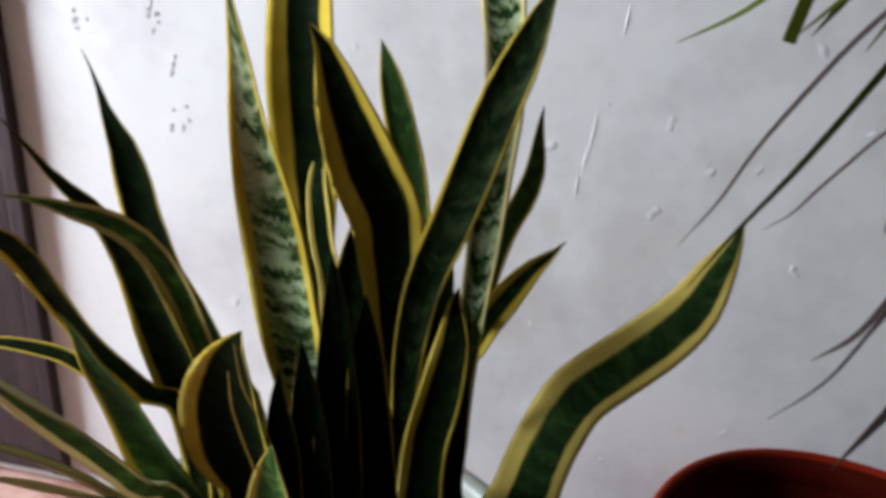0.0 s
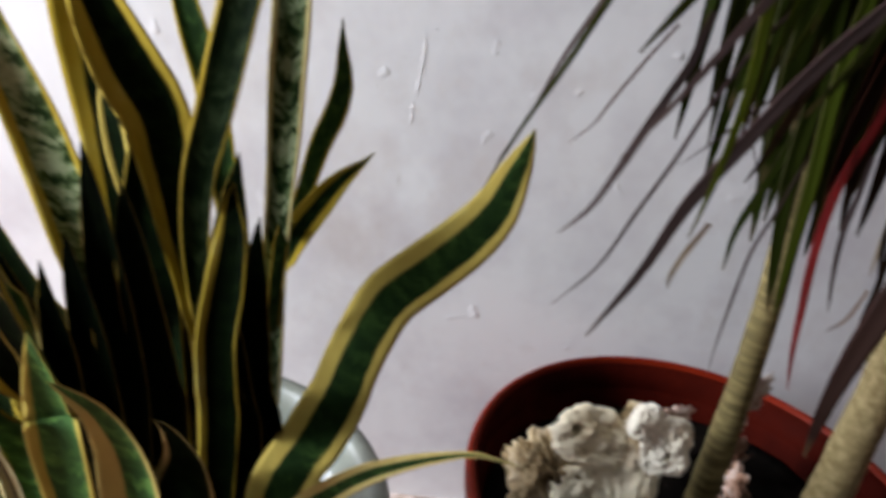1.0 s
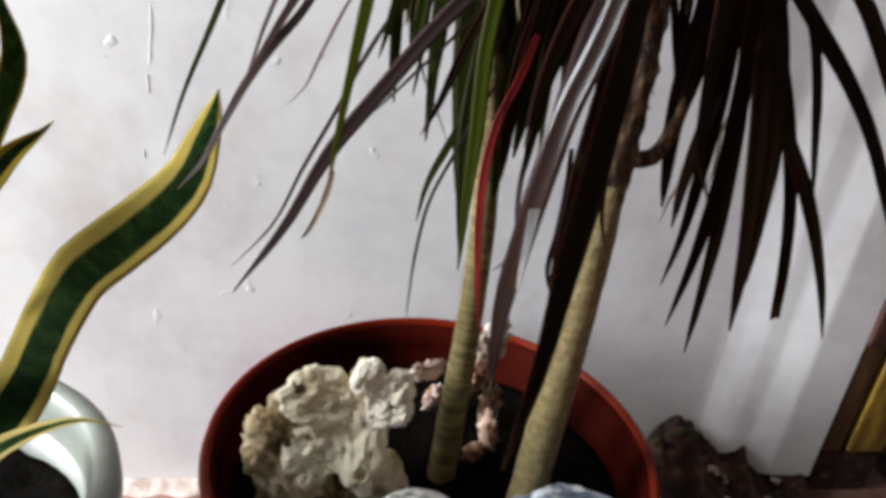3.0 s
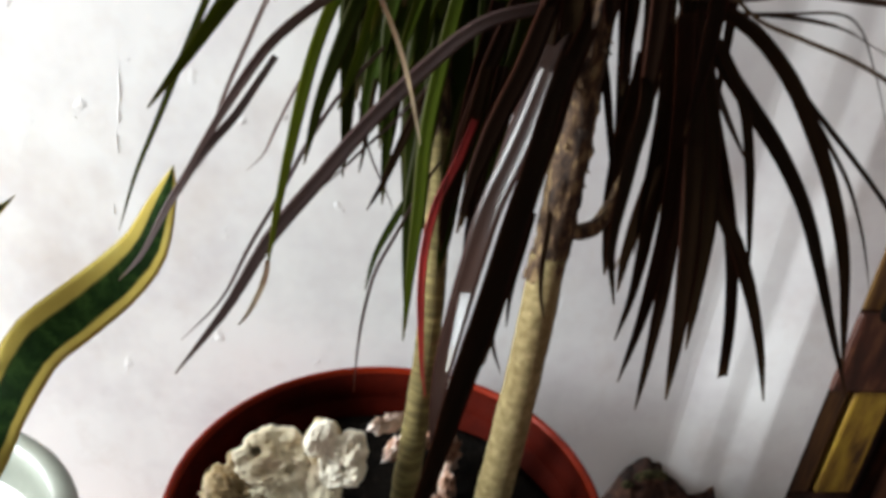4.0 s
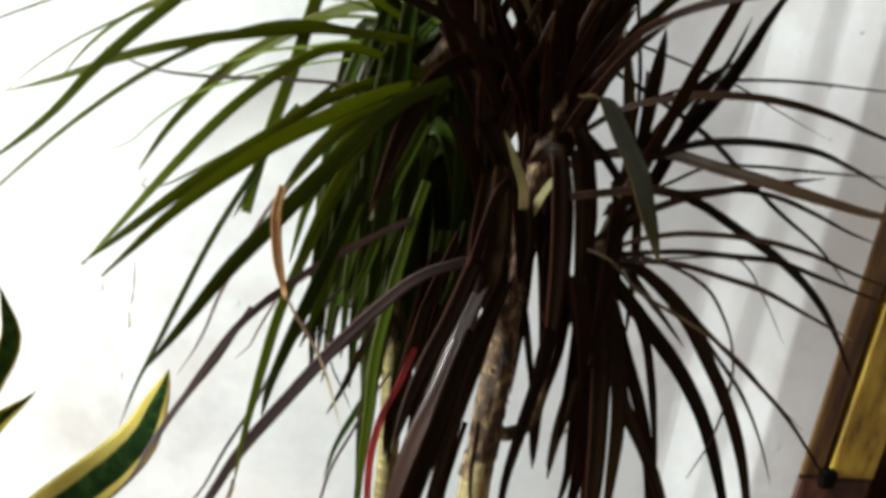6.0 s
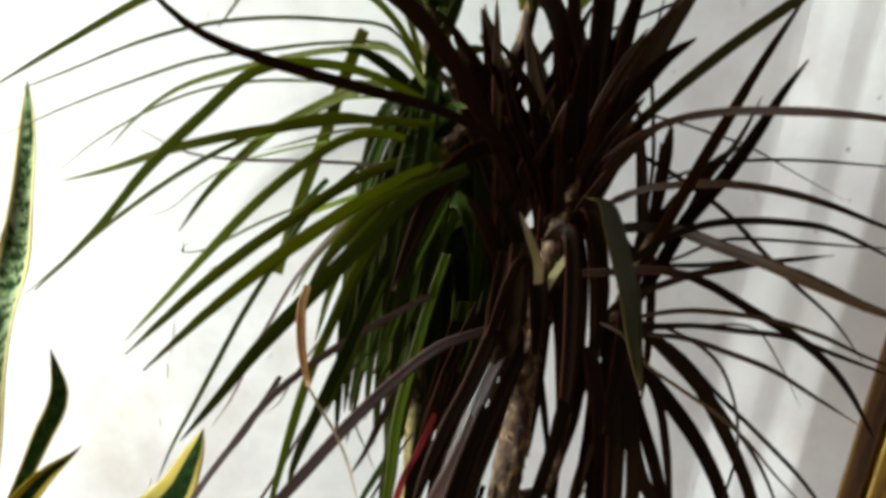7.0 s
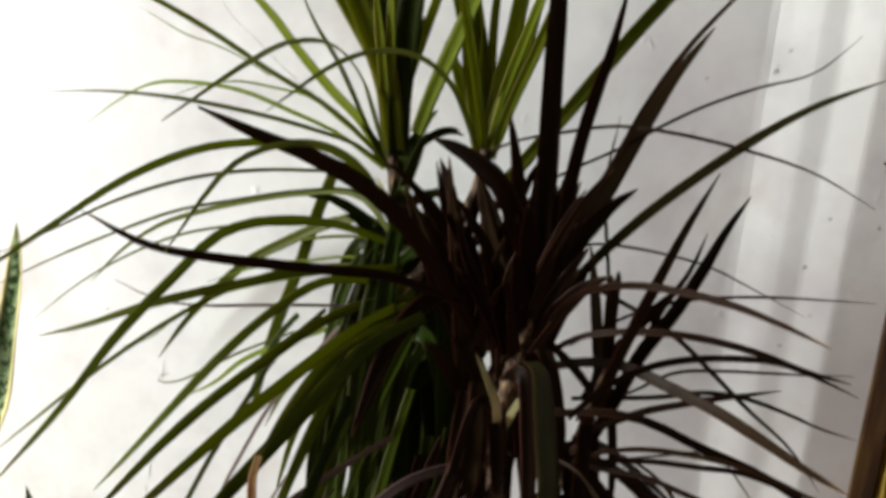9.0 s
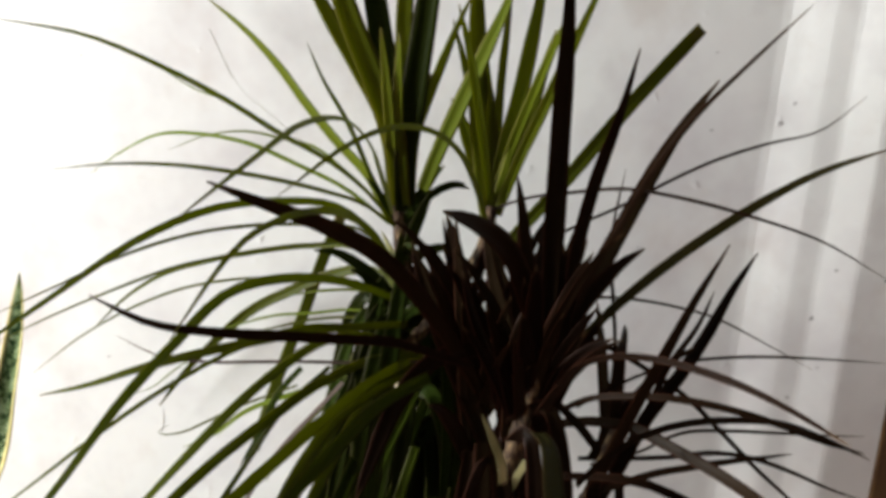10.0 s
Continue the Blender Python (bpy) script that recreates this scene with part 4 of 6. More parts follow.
cane_leaf(MID, 0.0051, (0.341, 0.425, 0.828), (0.307, 0.408, 0.794), (0.282, 0.395, 0.751), (0.258, 0.389, 0.706), (0.237, 0.389, 0.660), (0.216, 0.393, 0.613), (0.195, 0.401, 0.568), (0.177, 0.411, 0.521))
cane_leaf(MAUVE, 0.0044, (0.350, 0.455, 0.804), (0.325, 0.478, 0.766), (0.299, 0.497, 0.728), (0.274, 0.511, 0.687), (0.253, 0.521, 0.643), (0.232, 0.527, 0.597), (0.215, 0.530, 0.550), (0.191, 0.530, 0.506))
cane_leaf(MAUVE, 0.0060, (0.407, 0.373, 0.739), (0.380, 0.350, 0.730), (0.352, 0.329, 0.718), (0.325, 0.311, 0.702), (0.299, 0.298, 0.680), (0.279, 0.293, 0.651), (0.260, 0.294, 0.619), (0.242, 0.301, 0.588))
cane_leaf(MAUVE, 0.0110, (0.466, 0.407, 0.701), (0.421, 0.392, 0.688), (0.385, 0.377, 0.660), (0.352, 0.360, 0.628), (0.322, 0.344, 0.593), (0.293, 0.327, 0.558), (0.270, 0.309, 0.519), (0.242, 0.291, 0.483))
cane_leaf(MAUVE, 0.0032, (0.359, 0.417, 0.664), (0.333, 0.400, 0.636), (0.312, 0.386, 0.604), (0.294, 0.373, 0.569), (0.275, 0.364, 0.534), (0.257, 0.358, 0.497), (0.230, 0.354, 0.466))
cane_leaf(GREEN, 0.0087, (0.369, 0.484, 0.772), (0.355, 0.449, 0.748), (0.340, 0.414, 0.724), (0.327, 0.380, 0.697), (0.316, 0.349, 0.666), (0.308, 0.325, 0.629), (0.300, 0.313, 0.586), (0.293, 0.313, 0.541))
cane_leaf(TAN_DRY, 0.0037, (0.296, 0.297, 0.558), (0.294, 0.303, 0.546), (0.290, 0.306, 0.533), (0.284, 0.301, 0.521), (0.280, 0.288, 0.520), name="withered_leaf_tip")
cane_leaf(DEEP, 0.0089, (0.371, 0.381, 0.767), (0.362, 0.338, 0.751), (0.353, 0.296, 0.732), (0.341, 0.260, 0.706), (0.326, 0.255, 0.664), (0.317, 0.276, 0.624))
cane_leaf(MID, 0.0139, (0.405, 0.460, 0.837), (0.389, 0.441, 0.796), (0.373, 0.421, 0.756), (0.358, 0.401, 0.715), (0.346, 0.381, 0.673), (0.331, 0.360, 0.633))
cane_leaf(GREEN, 0.0115, (0.405, 0.460, 0.845), (0.381, 0.430, 0.810), (0.359, 0.399, 0.775), (0.341, 0.366, 0.740), (0.326, 0.330, 0.705))
cane_leaf(GREEN, 0.0088, (0.396, 0.460, 0.848), (0.372, 0.428, 0.815), (0.349, 0.395, 0.782), (0.332, 0.358, 0.750), (0.325, 0.320, 0.716))
cane_leaf(MID, 0.0120, (0.429, 0.470, 0.832), (0.411, 0.453, 0.788), (0.392, 0.435, 0.744), (0.381, 0.418, 0.697), (0.366, 0.400, 0.652))
cane_leaf(GREEN, 0.0089, (0.415, 0.470, 0.839), (0.393, 0.449, 0.800), (0.375, 0.427, 0.760), (0.361, 0.404, 0.719), (0.349, 0.380, 0.677))
cane_leaf(MID, 0.0108, (0.430, 0.480, 0.796), (0.417, 0.467, 0.753), (0.406, 0.455, 0.710), (0.390, 0.442, 0.668), (0.370, 0.430, 0.628))
cane_leaf(MID, 0.0122, (0.421, 0.439, 0.755), (0.409, 0.423, 0.709), (0.399, 0.409, 0.661), (0.391, 0.395, 0.613), (0.389, 0.383, 0.564), (0.386, 0.373, 0.515), (0.384, 0.363, 0.465))
cane_leaf(DEEP, 0.0072, (0.410, 0.455, 0.608), (0.400, 0.445, 0.582), (0.389, 0.435, 0.557), (0.375, 0.423, 0.534), (0.362, 0.410, 0.511), (0.355, 0.396, 0.487))
cane_leaf(MAUVE, 0.0029, (0.406, 0.422, 0.585), (0.390, 0.404, 0.564), (0.375, 0.387, 0.540), (0.361, 0.375, 0.514), (0.354, 0.366, 0.484), (0.351, 0.362, 0.453), (0.350, 0.360, 0.420))
cane_leaf(DEEP, 0.0073, (0.305, 0.500, 0.799), (0.289, 0.504, 0.778), (0.277, 0.508, 0.755), (0.269, 0.512, 0.731), (0.258, 0.516, 0.707), (0.246, 0.520, 0.684))
cane_leaf(GREEN, 0.0060, (0.357, 0.500, 0.821), (0.342, 0.500, 0.783), (0.318, 0.500, 0.749), (0.294, 0.500, 0.716), (0.277, 0.500, 0.679))
cane_leaf(MAUVE, 0.0030, (0.308, 0.480, 0.642), (0.297, 0.489, 0.621), (0.286, 0.497, 0.598), (0.276, 0.505, 0.576), (0.266, 0.513, 0.553), (0.250, 0.520, 0.534))
cane_leaf(MAUVE, 0.0026, (0.398, 0.420, 0.648), (0.382, 0.420, 0.628), (0.366, 0.420, 0.609), (0.348, 0.420, 0.590), (0.331, 0.420, 0.571), (0.313, 0.420, 0.553))
cane_leaf(PURPLE, 0.0071, (0.404, 0.420, 0.659), (0.393, 0.416, 0.638), (0.382, 0.412, 0.617), (0.373, 0.408, 0.595), (0.364, 0.404, 0.572), (0.353, 0.400, 0.551))
cane_leaf(MAUVE, 0.0017, (0.344, 0.420, 0.625), (0.349, 0.420, 0.603), (0.356, 0.420, 0.582), (0.366, 0.420, 0.562), (0.375, 0.420, 0.541))
cane_leaf(PURPLE, 0.0038, (0.355, 0.430, 0.640), (0.353, 0.425, 0.623), (0.351, 0.420, 0.607), (0.349, 0.415, 0.591), (0.346, 0.410, 0.575))
cane_leaf(RED_LEAF, 0.0066, (0.422, 0.388, 0.626), (0.412, 0.378, 0.599), (0.400, 0.370, 0.573), (0.394, 0.363, 0.544), (0.393, 0.358, 0.514), (0.395, 0.354, 0.483), (0.398, 0.352, 0.453), (0.403, 0.350, 0.423), name="red_leaf")
cane_leaf(SHEEN, 0.0164, (0.444, 0.300, 0.676), (0.433, 0.296, 0.637), (0.421, 0.296, 0.598), (0.414, 0.297, 0.557), (0.409, 0.300, 0.517), (0.405, 0.304, 0.476), (0.405, 0.309, 0.436), (0.408, 0.314, 0.395), face=(-0.55, -0.80, 0.25))
cane_leaf(SHEEN, 0.0171, (0.481, 0.400, 0.708), (0.465, 0.380, 0.674), (0.450, 0.360, 0.640), (0.436, 0.339, 0.605), (0.423, 0.317, 0.571), (0.412, 0.294, 0.537), (0.402, 0.270, 0.503), face=(-0.55, -0.80, 0.25))
cane_leaf(PURPLE, 0.0043, (0.481, 0.380, 0.579), (0.481, 0.372, 0.557), (0.479, 0.365, 0.535), (0.479, 0.357, 0.512), (0.484, 0.350, 0.491))
cane_leaf(PURPLE, 0.0061, (0.471, 0.380, 0.564), (0.463, 0.367, 0.540), (0.456, 0.354, 0.516), (0.453, 0.340, 0.492))
cane_leaf(PURPLE, 0.0051, (0.463, 0.400, 0.548), (0.462, 0.392, 0.518), (0.459, 0.385, 0.489), (0.454, 0.377, 0.460), (0.463, 0.370, 0.432))
cane_leaf(PURPLE, 0.0144, (0.500, 0.400, 0.723), (0.486, 0.381, 0.691), (0.471, 0.362, 0.660), (0.457, 0.342, 0.629), (0.447, 0.321, 0.597), (0.434, 0.300, 0.566))
cane_leaf(PURPLE, 0.0095, (0.461, 0.400, 0.606), (0.450, 0.383, 0.585), (0.438, 0.366, 0.565), (0.425, 0.348, 0.545), (0.418, 0.330, 0.524))
cane_leaf(MAUVE, 0.0044, (0.438, 0.410, 0.578), (0.433, 0.402, 0.552), (0.428, 0.395, 0.525), (0.427, 0.387, 0.498), (0.429, 0.380, 0.471))
cane_leaf(PURPLE, 0.0047, (0.563, 0.391, 0.719), (0.583, 0.376, 0.737), (0.608, 0.360, 0.750), (0.635, 0.345, 0.756), (0.663, 0.331, 0.758), (0.693, 0.319, 0.754), (0.722, 0.309, 0.745), (0.752, 0.302, 0.738))
cane_leaf(PURPLE, 0.0051, (0.565, 0.398, 0.716), (0.596, 0.386, 0.725), (0.628, 0.376, 0.732), (0.661, 0.367, 0.734), (0.694, 0.361, 0.735), (0.727, 0.356, 0.727), (0.760, 0.355, 0.718), (0.793, 0.354, 0.709))
cane_leaf(PURPLE, 0.0049, (0.565, 0.399, 0.715), (0.588, 0.381, 0.719), (0.613, 0.361, 0.726), (0.638, 0.339, 0.726), (0.661, 0.316, 0.725), (0.680, 0.291, 0.719), (0.697, 0.263, 0.714))
cane_leaf(PURPLE, 0.0038, (0.587, 0.468, 0.700), (0.626, 0.424, 0.708), (0.642, 0.366, 0.709), (0.633, 0.306, 0.702), (0.611, 0.250, 0.698), (0.580, 0.198, 0.700), (0.546, 0.148, 0.706), (0.510, 0.100, 0.718))
cane_leaf(PURPLE, 0.0130, (0.561, 0.420, 0.715), (0.609, 0.414, 0.702), (0.650, 0.407, 0.669), (0.682, 0.401, 0.627), (0.710, 0.396, 0.583), (0.732, 0.390, 0.535), (0.748, 0.385, 0.485), (0.762, 0.380, 0.434))
cane_leaf(PURPLE, 0.0031, (0.545, 0.384, 0.726), (0.563, 0.363, 0.723), (0.578, 0.342, 0.709), (0.597, 0.321, 0.702), (0.617, 0.301, 0.695), (0.636, 0.283, 0.684), (0.654, 0.267, 0.667), (0.674, 0.254, 0.651))
cane_leaf(PURPLE, 0.0164, (0.565, 0.419, 0.716), (0.597, 0.420, 0.680), (0.630, 0.416, 0.646), (0.662, 0.407, 0.611), (0.686, 0.392, 0.573), (0.700, 0.372, 0.532), (0.705, 0.343, 0.494), (0.705, 0.308, 0.461))
cane_leaf(PURPLE, 0.0132, (0.567, 0.420, 0.707), (0.583, 0.411, 0.665), (0.598, 0.401, 0.624), (0.612, 0.393, 0.581), (0.635, 0.384, 0.543), (0.655, 0.376, 0.503), (0.671, 0.368, 0.461), (0.683, 0.360, 0.418))
cane_leaf(PURPLE, 0.0150, (0.545, 0.390, 0.699), (0.564, 0.408, 0.640), (0.579, 0.426, 0.580), (0.590, 0.445, 0.519), (0.599, 0.463, 0.457), (0.602, 0.481, 0.396))
cane_leaf(PURPLE, 0.0154, (0.537, 0.353, 0.708), (0.560, 0.375, 0.645), (0.578, 0.395, 0.579), (0.590, 0.413, 0.512), (0.596, 0.429, 0.443), (0.597, 0.444, 0.374))
cane_leaf(PURPLE, 0.0134, (0.570, 0.420, 0.684), (0.586, 0.420, 0.621), (0.597, 0.420, 0.557), (0.604, 0.420, 0.491), (0.607, 0.420, 0.426), (0.608, 0.420, 0.361))
cane_leaf(PURPLE, 0.0181, (0.564, 0.420, 0.724), (0.570, 0.403, 0.679), (0.579, 0.387, 0.633), (0.581, 0.370, 0.587), (0.581, 0.353, 0.541), (0.579, 0.337, 0.494), (0.574, 0.320, 0.448))
cane_leaf(PURPLE, 0.0149, (0.570, 0.420, 0.716), (0.587, 0.407, 0.668), (0.599, 0.395, 0.619), (0.605, 0.383, 0.568), (0.605, 0.372, 0.517), (0.603, 0.360, 0.466))
cane_leaf(PURPLE, 0.0117, (0.532, 0.410, 0.728), (0.528, 0.386, 0.702), (0.523, 0.361, 0.676), (0.516, 0.335, 0.653), (0.503, 0.309, 0.632), (0.490, 0.281, 0.613), (0.478, 0.252, 0.595), (0.472, 0.220, 0.580))
cane_leaf(PURPLE, 0.0076, (0.503, 0.410, 0.708), (0.505, 0.404, 0.681), (0.512, 0.398, 0.655), (0.518, 0.392, 0.628), (0.523, 0.386, 0.602), (0.524, 0.380, 0.575))
cane_leaf(PURPLE, 0.0081, (0.556, 0.420, 0.692), (0.562, 0.415, 0.651), (0.563, 0.410, 0.609), (0.562, 0.405, 0.567), (0.562, 0.400, 0.525))
cane_leaf(PURPLE, 0.0099, (0.545, 0.420, 0.701), (0.550, 0.413, 0.661), (0.549, 0.407, 0.622), (0.543, 0.400, 0.583))
cane_leaf(PURPLE, 0.0089, (0.566, 0.420, 0.711), (0.597, 0.412, 0.683), (0.620, 0.404, 0.647), (0.632, 0.395, 0.607), (0.641, 0.388, 0.565), (0.649, 0.380, 0.523))
cane_leaf(PURPLE, 0.0132, (0.587, 0.420, 0.681), (0.611, 0.420, 0.626), (0.636, 0.420, 0.572), (0.657, 0.420, 0.516), (0.672, 0.420, 0.458), (0.682, 0.420, 0.399), blunt=True)
cane_leaf(PURPLE, 0.0046, (0.570, 0.420, 0.716), (0.617, 0.416, 0.699), (0.657, 0.413, 0.667), (0.692, 0.409, 0.630), (0.726, 0.406, 0.592), (0.753, 0.403, 0.549), (0.775, 0.400, 0.503))
cane_leaf(PURPLE, 0.0047, (0.569, 0.420, 0.718), (0.630, 0.420, 0.693), (0.681, 0.420, 0.650), (0.733, 0.420, 0.609), (0.784, 0.420, 0.566), (0.829, 0.420, 0.517), (0.873, 0.420, 0.467))
cane_leaf(PURPLE, 0.0066, (0.561, 0.413, 0.721), (0.577, 0.403, 0.742), (0.598, 0.395, 0.758), (0.621, 0.388, 0.772), (0.647, 0.384, 0.781), (0.674, 0.382, 0.789), (0.701, 0.381, 0.795), (0.729, 0.383, 0.800))
cane_leaf(PURPLE, 0.0083, (0.525, 0.381, 0.766), (0.588, 0.344, 0.785), (0.658, 0.355, 0.756), (0.722, 0.386, 0.723), (0.781, 0.422, 0.685), (0.835, 0.458, 0.642), (0.886, 0.495, 0.596), (0.937, 0.532, 0.550))
cane_leaf(PURPLE, 0.0066, (0.536, 0.320, 0.790), (0.569, 0.346, 0.806), (0.606, 0.366, 0.817), (0.647, 0.383, 0.821), (0.690, 0.395, 0.821), (0.733, 0.404, 0.817), (0.775, 0.409, 0.804), (0.816, 0.411, 0.788))
cane_leaf(PURPLE, 0.0104, (0.539, 0.462, 0.775), (0.569, 0.434, 0.794), (0.599, 0.402, 0.805), (0.625, 0.365, 0.803), (0.646, 0.326, 0.802), (0.660, 0.283, 0.801), (0.666, 0.239, 0.803), (0.665, 0.194, 0.811))
cane_leaf(PURPLE, 0.0062, (0.535, 0.394, 0.817), (0.553, 0.373, 0.837), (0.578, 0.353, 0.849), (0.605, 0.334, 0.856), (0.636, 0.319, 0.857), (0.669, 0.310, 0.852), (0.702, 0.306, 0.843), (0.735, 0.308, 0.836))
cane_leaf(PURPLE, 0.0054, (0.518, 0.339, 0.857), (0.525, 0.313, 0.881), (0.538, 0.285, 0.898), (0.553, 0.254, 0.908), (0.567, 0.222, 0.913), (0.578, 0.188, 0.916), (0.585, 0.153, 0.917), (0.589, 0.118, 0.917))
cane_leaf(PURPLE, 0.0031, (0.544, 0.376, 0.828), (0.587, 0.392, 0.848), (0.632, 0.406, 0.862), (0.681, 0.416, 0.868), (0.730, 0.424, 0.870), (0.780, 0.430, 0.870), (0.830, 0.433, 0.870))
cane_leaf(PURPLE, 0.0035, (0.552, 0.488, 0.885), (0.595, 0.533, 0.887), (0.644, 0.570, 0.881), (0.698, 0.601, 0.871), (0.756, 0.618, 0.858), (0.814, 0.618, 0.835), (0.867, 0.598, 0.812))
cane_leaf(PURPLE, 0.0031, (0.465, 0.469, 0.969), (0.494, 0.437, 0.986), (0.525, 0.404, 0.996), (0.558, 0.372, 1.004), (0.593, 0.341, 1.002), (0.631, 0.315, 0.995), (0.672, 0.298, 0.984), (0.714, 0.291, 0.964))
cane_leaf(PURPLE, 0.0035, (0.520, 0.476, 0.945), (0.560, 0.490, 0.966), (0.601, 0.499, 0.987), (0.641, 0.504, 1.012), (0.682, 0.505, 1.035), (0.725, 0.500, 1.054), (0.768, 0.490, 1.070), (0.795, 0.472, 1.103))
cane_leaf(PURPLE, 0.0092, (0.574, 0.439, 0.720), (0.620, 0.497, 0.685), (0.668, 0.546, 0.641), (0.720, 0.588, 0.593), (0.774, 0.618, 0.540))
cane_leaf(PURPLE, 0.0023, (0.592, 0.420, 0.705), (0.651, 0.431, 0.710), (0.710, 0.442, 0.710), (0.752, 0.451, 0.670), (0.789, 0.460, 0.623))
cane_leaf(PURPLE, 0.0052, (0.556, 0.473, 0.867), (0.597, 0.476, 0.850), (0.636, 0.475, 0.832), (0.674, 0.469, 0.810), (0.706, 0.457, 0.783), (0.736, 0.440, 0.757), (0.764, 0.415, 0.735), (0.779, 0.383, 0.710))
cane_leaf(PURPLE, 0.0033, (0.574, 0.420, 0.760), (0.615, 0.423, 0.773), (0.654, 0.427, 0.793), (0.697, 0.430, 0.797), (0.741, 0.434, 0.797), (0.785, 0.437, 0.797), (0.829, 0.440, 0.798))
cane_leaf(PURPLE, 0.0050, (0.563, 0.420, 0.765), (0.604, 0.423, 0.767), (0.645, 0.426, 0.770), (0.686, 0.429, 0.776), (0.726, 0.432, 0.772), (0.766, 0.435, 0.760), (0.804, 0.437, 0.746), (0.844, 0.440, 0.735))
cane_leaf(PURPLE, 0.0131, (0.531, 0.408, 0.854), (0.532, 0.396, 0.907), (0.530, 0.380, 0.958), (0.532, 0.359, 1.007), (0.536, 0.332, 1.053), (0.535, 0.299, 1.095))
cane_leaf(PURPLE, 0.0188, (0.532, 0.408, 0.850), (0.556, 0.457, 0.886), (0.585, 0.500, 0.928), (0.616, 0.537, 0.974), (0.647, 0.569, 1.023), (0.681, 0.596, 1.073), (0.720, 0.618, 1.123))
cane_leaf(PURPLE, 0.0049, (0.534, 0.417, 0.847), (0.539, 0.401, 0.892), (0.545, 0.384, 0.936), (0.558, 0.365, 0.978), (0.569, 0.344, 1.019), (0.584, 0.319, 1.058), (0.603, 0.291, 1.092), (0.619, 0.258, 1.122))
cane_leaf(OLIVE_LEAF, 0.0101, (0.534, 0.418, 0.846), (0.558, 0.415, 0.882), (0.585, 0.410, 0.916), (0.613, 0.402, 0.948), (0.642, 0.391, 0.978), (0.672, 0.377, 1.007), (0.702, 0.359, 1.032), (0.733, 0.335, 1.051))
cane_leaf(PURPLE, 0.0114, (0.570, 0.407, 0.728), (0.571, 0.384, 0.762), (0.572, 0.362, 0.797), (0.573, 0.339, 0.832), (0.575, 0.317, 0.867), (0.579, 0.297, 0.903), (0.586, 0.281, 0.941), (0.599, 0.273, 0.979))
cane_leaf(PURPLE, 0.0150, (0.575, 0.405, 0.724), (0.595, 0.405, 0.768), (0.615, 0.412, 0.812), (0.644, 0.424, 0.849), (0.671, 0.442, 0.885), (0.697, 0.463, 0.921), (0.726, 0.486, 0.952))
cane_leaf(PURPLE, 0.0064, (0.613, 0.435, 0.769), (0.634, 0.460, 0.802), (0.656, 0.483, 0.836), (0.676, 0.480, 0.876), (0.679, 0.460, 0.917))
cane_leaf(PURPLE, 0.0193, (0.528, 0.431, 0.821), (0.512, 0.415, 0.875), (0.493, 0.386, 0.920), (0.470, 0.346, 0.955), (0.443, 0.299, 0.975), (0.419, 0.247, 0.986))
cane_leaf(OLIVE_LEAF, 0.0141, (0.493, 0.269, 0.849), (0.495, 0.242, 0.851), (0.493, 0.213, 0.843), (0.490, 0.184, 0.835), (0.487, 0.156, 0.828), (0.482, 0.127, 0.819), (0.479, 0.100, 0.807))
cane_leaf(GREEN, 0.0135, (0.248, 0.574, 0.675), (0.259, 0.585, 0.728), (0.273, 0.594, 0.780), (0.289, 0.599, 0.832), (0.303, 0.602, 0.885), (0.321, 0.601, 0.938), blunt=True)
cane_leaf(PURPLE, 0.0138, (0.452, 0.299, 0.685), (0.439, 0.272, 0.661), (0.427, 0.244, 0.637), (0.414, 0.216, 0.615), (0.401, 0.187, 0.593), (0.387, 0.158, 0.571), (0.374, 0.129, 0.551), (0.358, 0.100, 0.531))
cane_leaf(MAUVE, 0.0054, (0.293, 0.366, 0.661), (0.284, 0.348, 0.647), (0.275, 0.331, 0.633), (0.263, 0.315, 0.619), (0.251, 0.302, 0.602), (0.240, 0.294, 0.582), (0.229, 0.291, 0.561), (0.215, 0.293, 0.544))
cane_leaf(PURPLE, 0.0146, (0.473, 0.400, 0.733), (0.460, 0.385, 0.700), (0.447, 0.369, 0.667), (0.431, 0.353, 0.636), (0.417, 0.337, 0.604), (0.407, 0.320, 0.571))
cane_leaf(PURPLE, 0.0133, (0.490, 0.400, 0.701), (0.481, 0.384, 0.665), (0.471, 0.368, 0.629), (0.459, 0.351, 0.595), (0.449, 0.335, 0.559), (0.440, 0.318, 0.524), (0.431, 0.300, 0.488))
cane_leaf(PURPLE, 0.0124, (0.453, 0.420, 0.719), (0.438, 0.415, 0.676), (0.425, 0.410, 0.633), (0.415, 0.405, 0.590), (0.410, 0.400, 0.545))
cane_leaf(PURPLE, 0.0127, (0.434, 0.420, 0.700), (0.426, 0.417, 0.655), (0.420, 0.415, 0.610), (0.418, 0.412, 0.564), (0.417, 0.410, 0.519))
cane_leaf(PURPLE, 0.0150, (0.540, 0.410, 0.677), (0.539, 0.408, 0.643), (0.536, 0.406, 0.609), (0.536, 0.404, 0.575), (0.539, 0.402, 0.541), (0.542, 0.400, 0.507))
cane_leaf(PURPLE, 0.0140, (0.564, 0.420, 0.671), (0.571, 0.420, 0.634), (0.573, 0.420, 0.596), (0.569, 0.420, 0.558), (0.565, 0.420, 0.520), (0.565, 0.420, 0.482))
cane_leaf(PURPLE, 0.0119, (0.428, 0.400, 0.660), (0.422, 0.390, 0.630), (0.414, 0.380, 0.600), (0.406, 0.370, 0.570), (0.404, 0.360, 0.539))
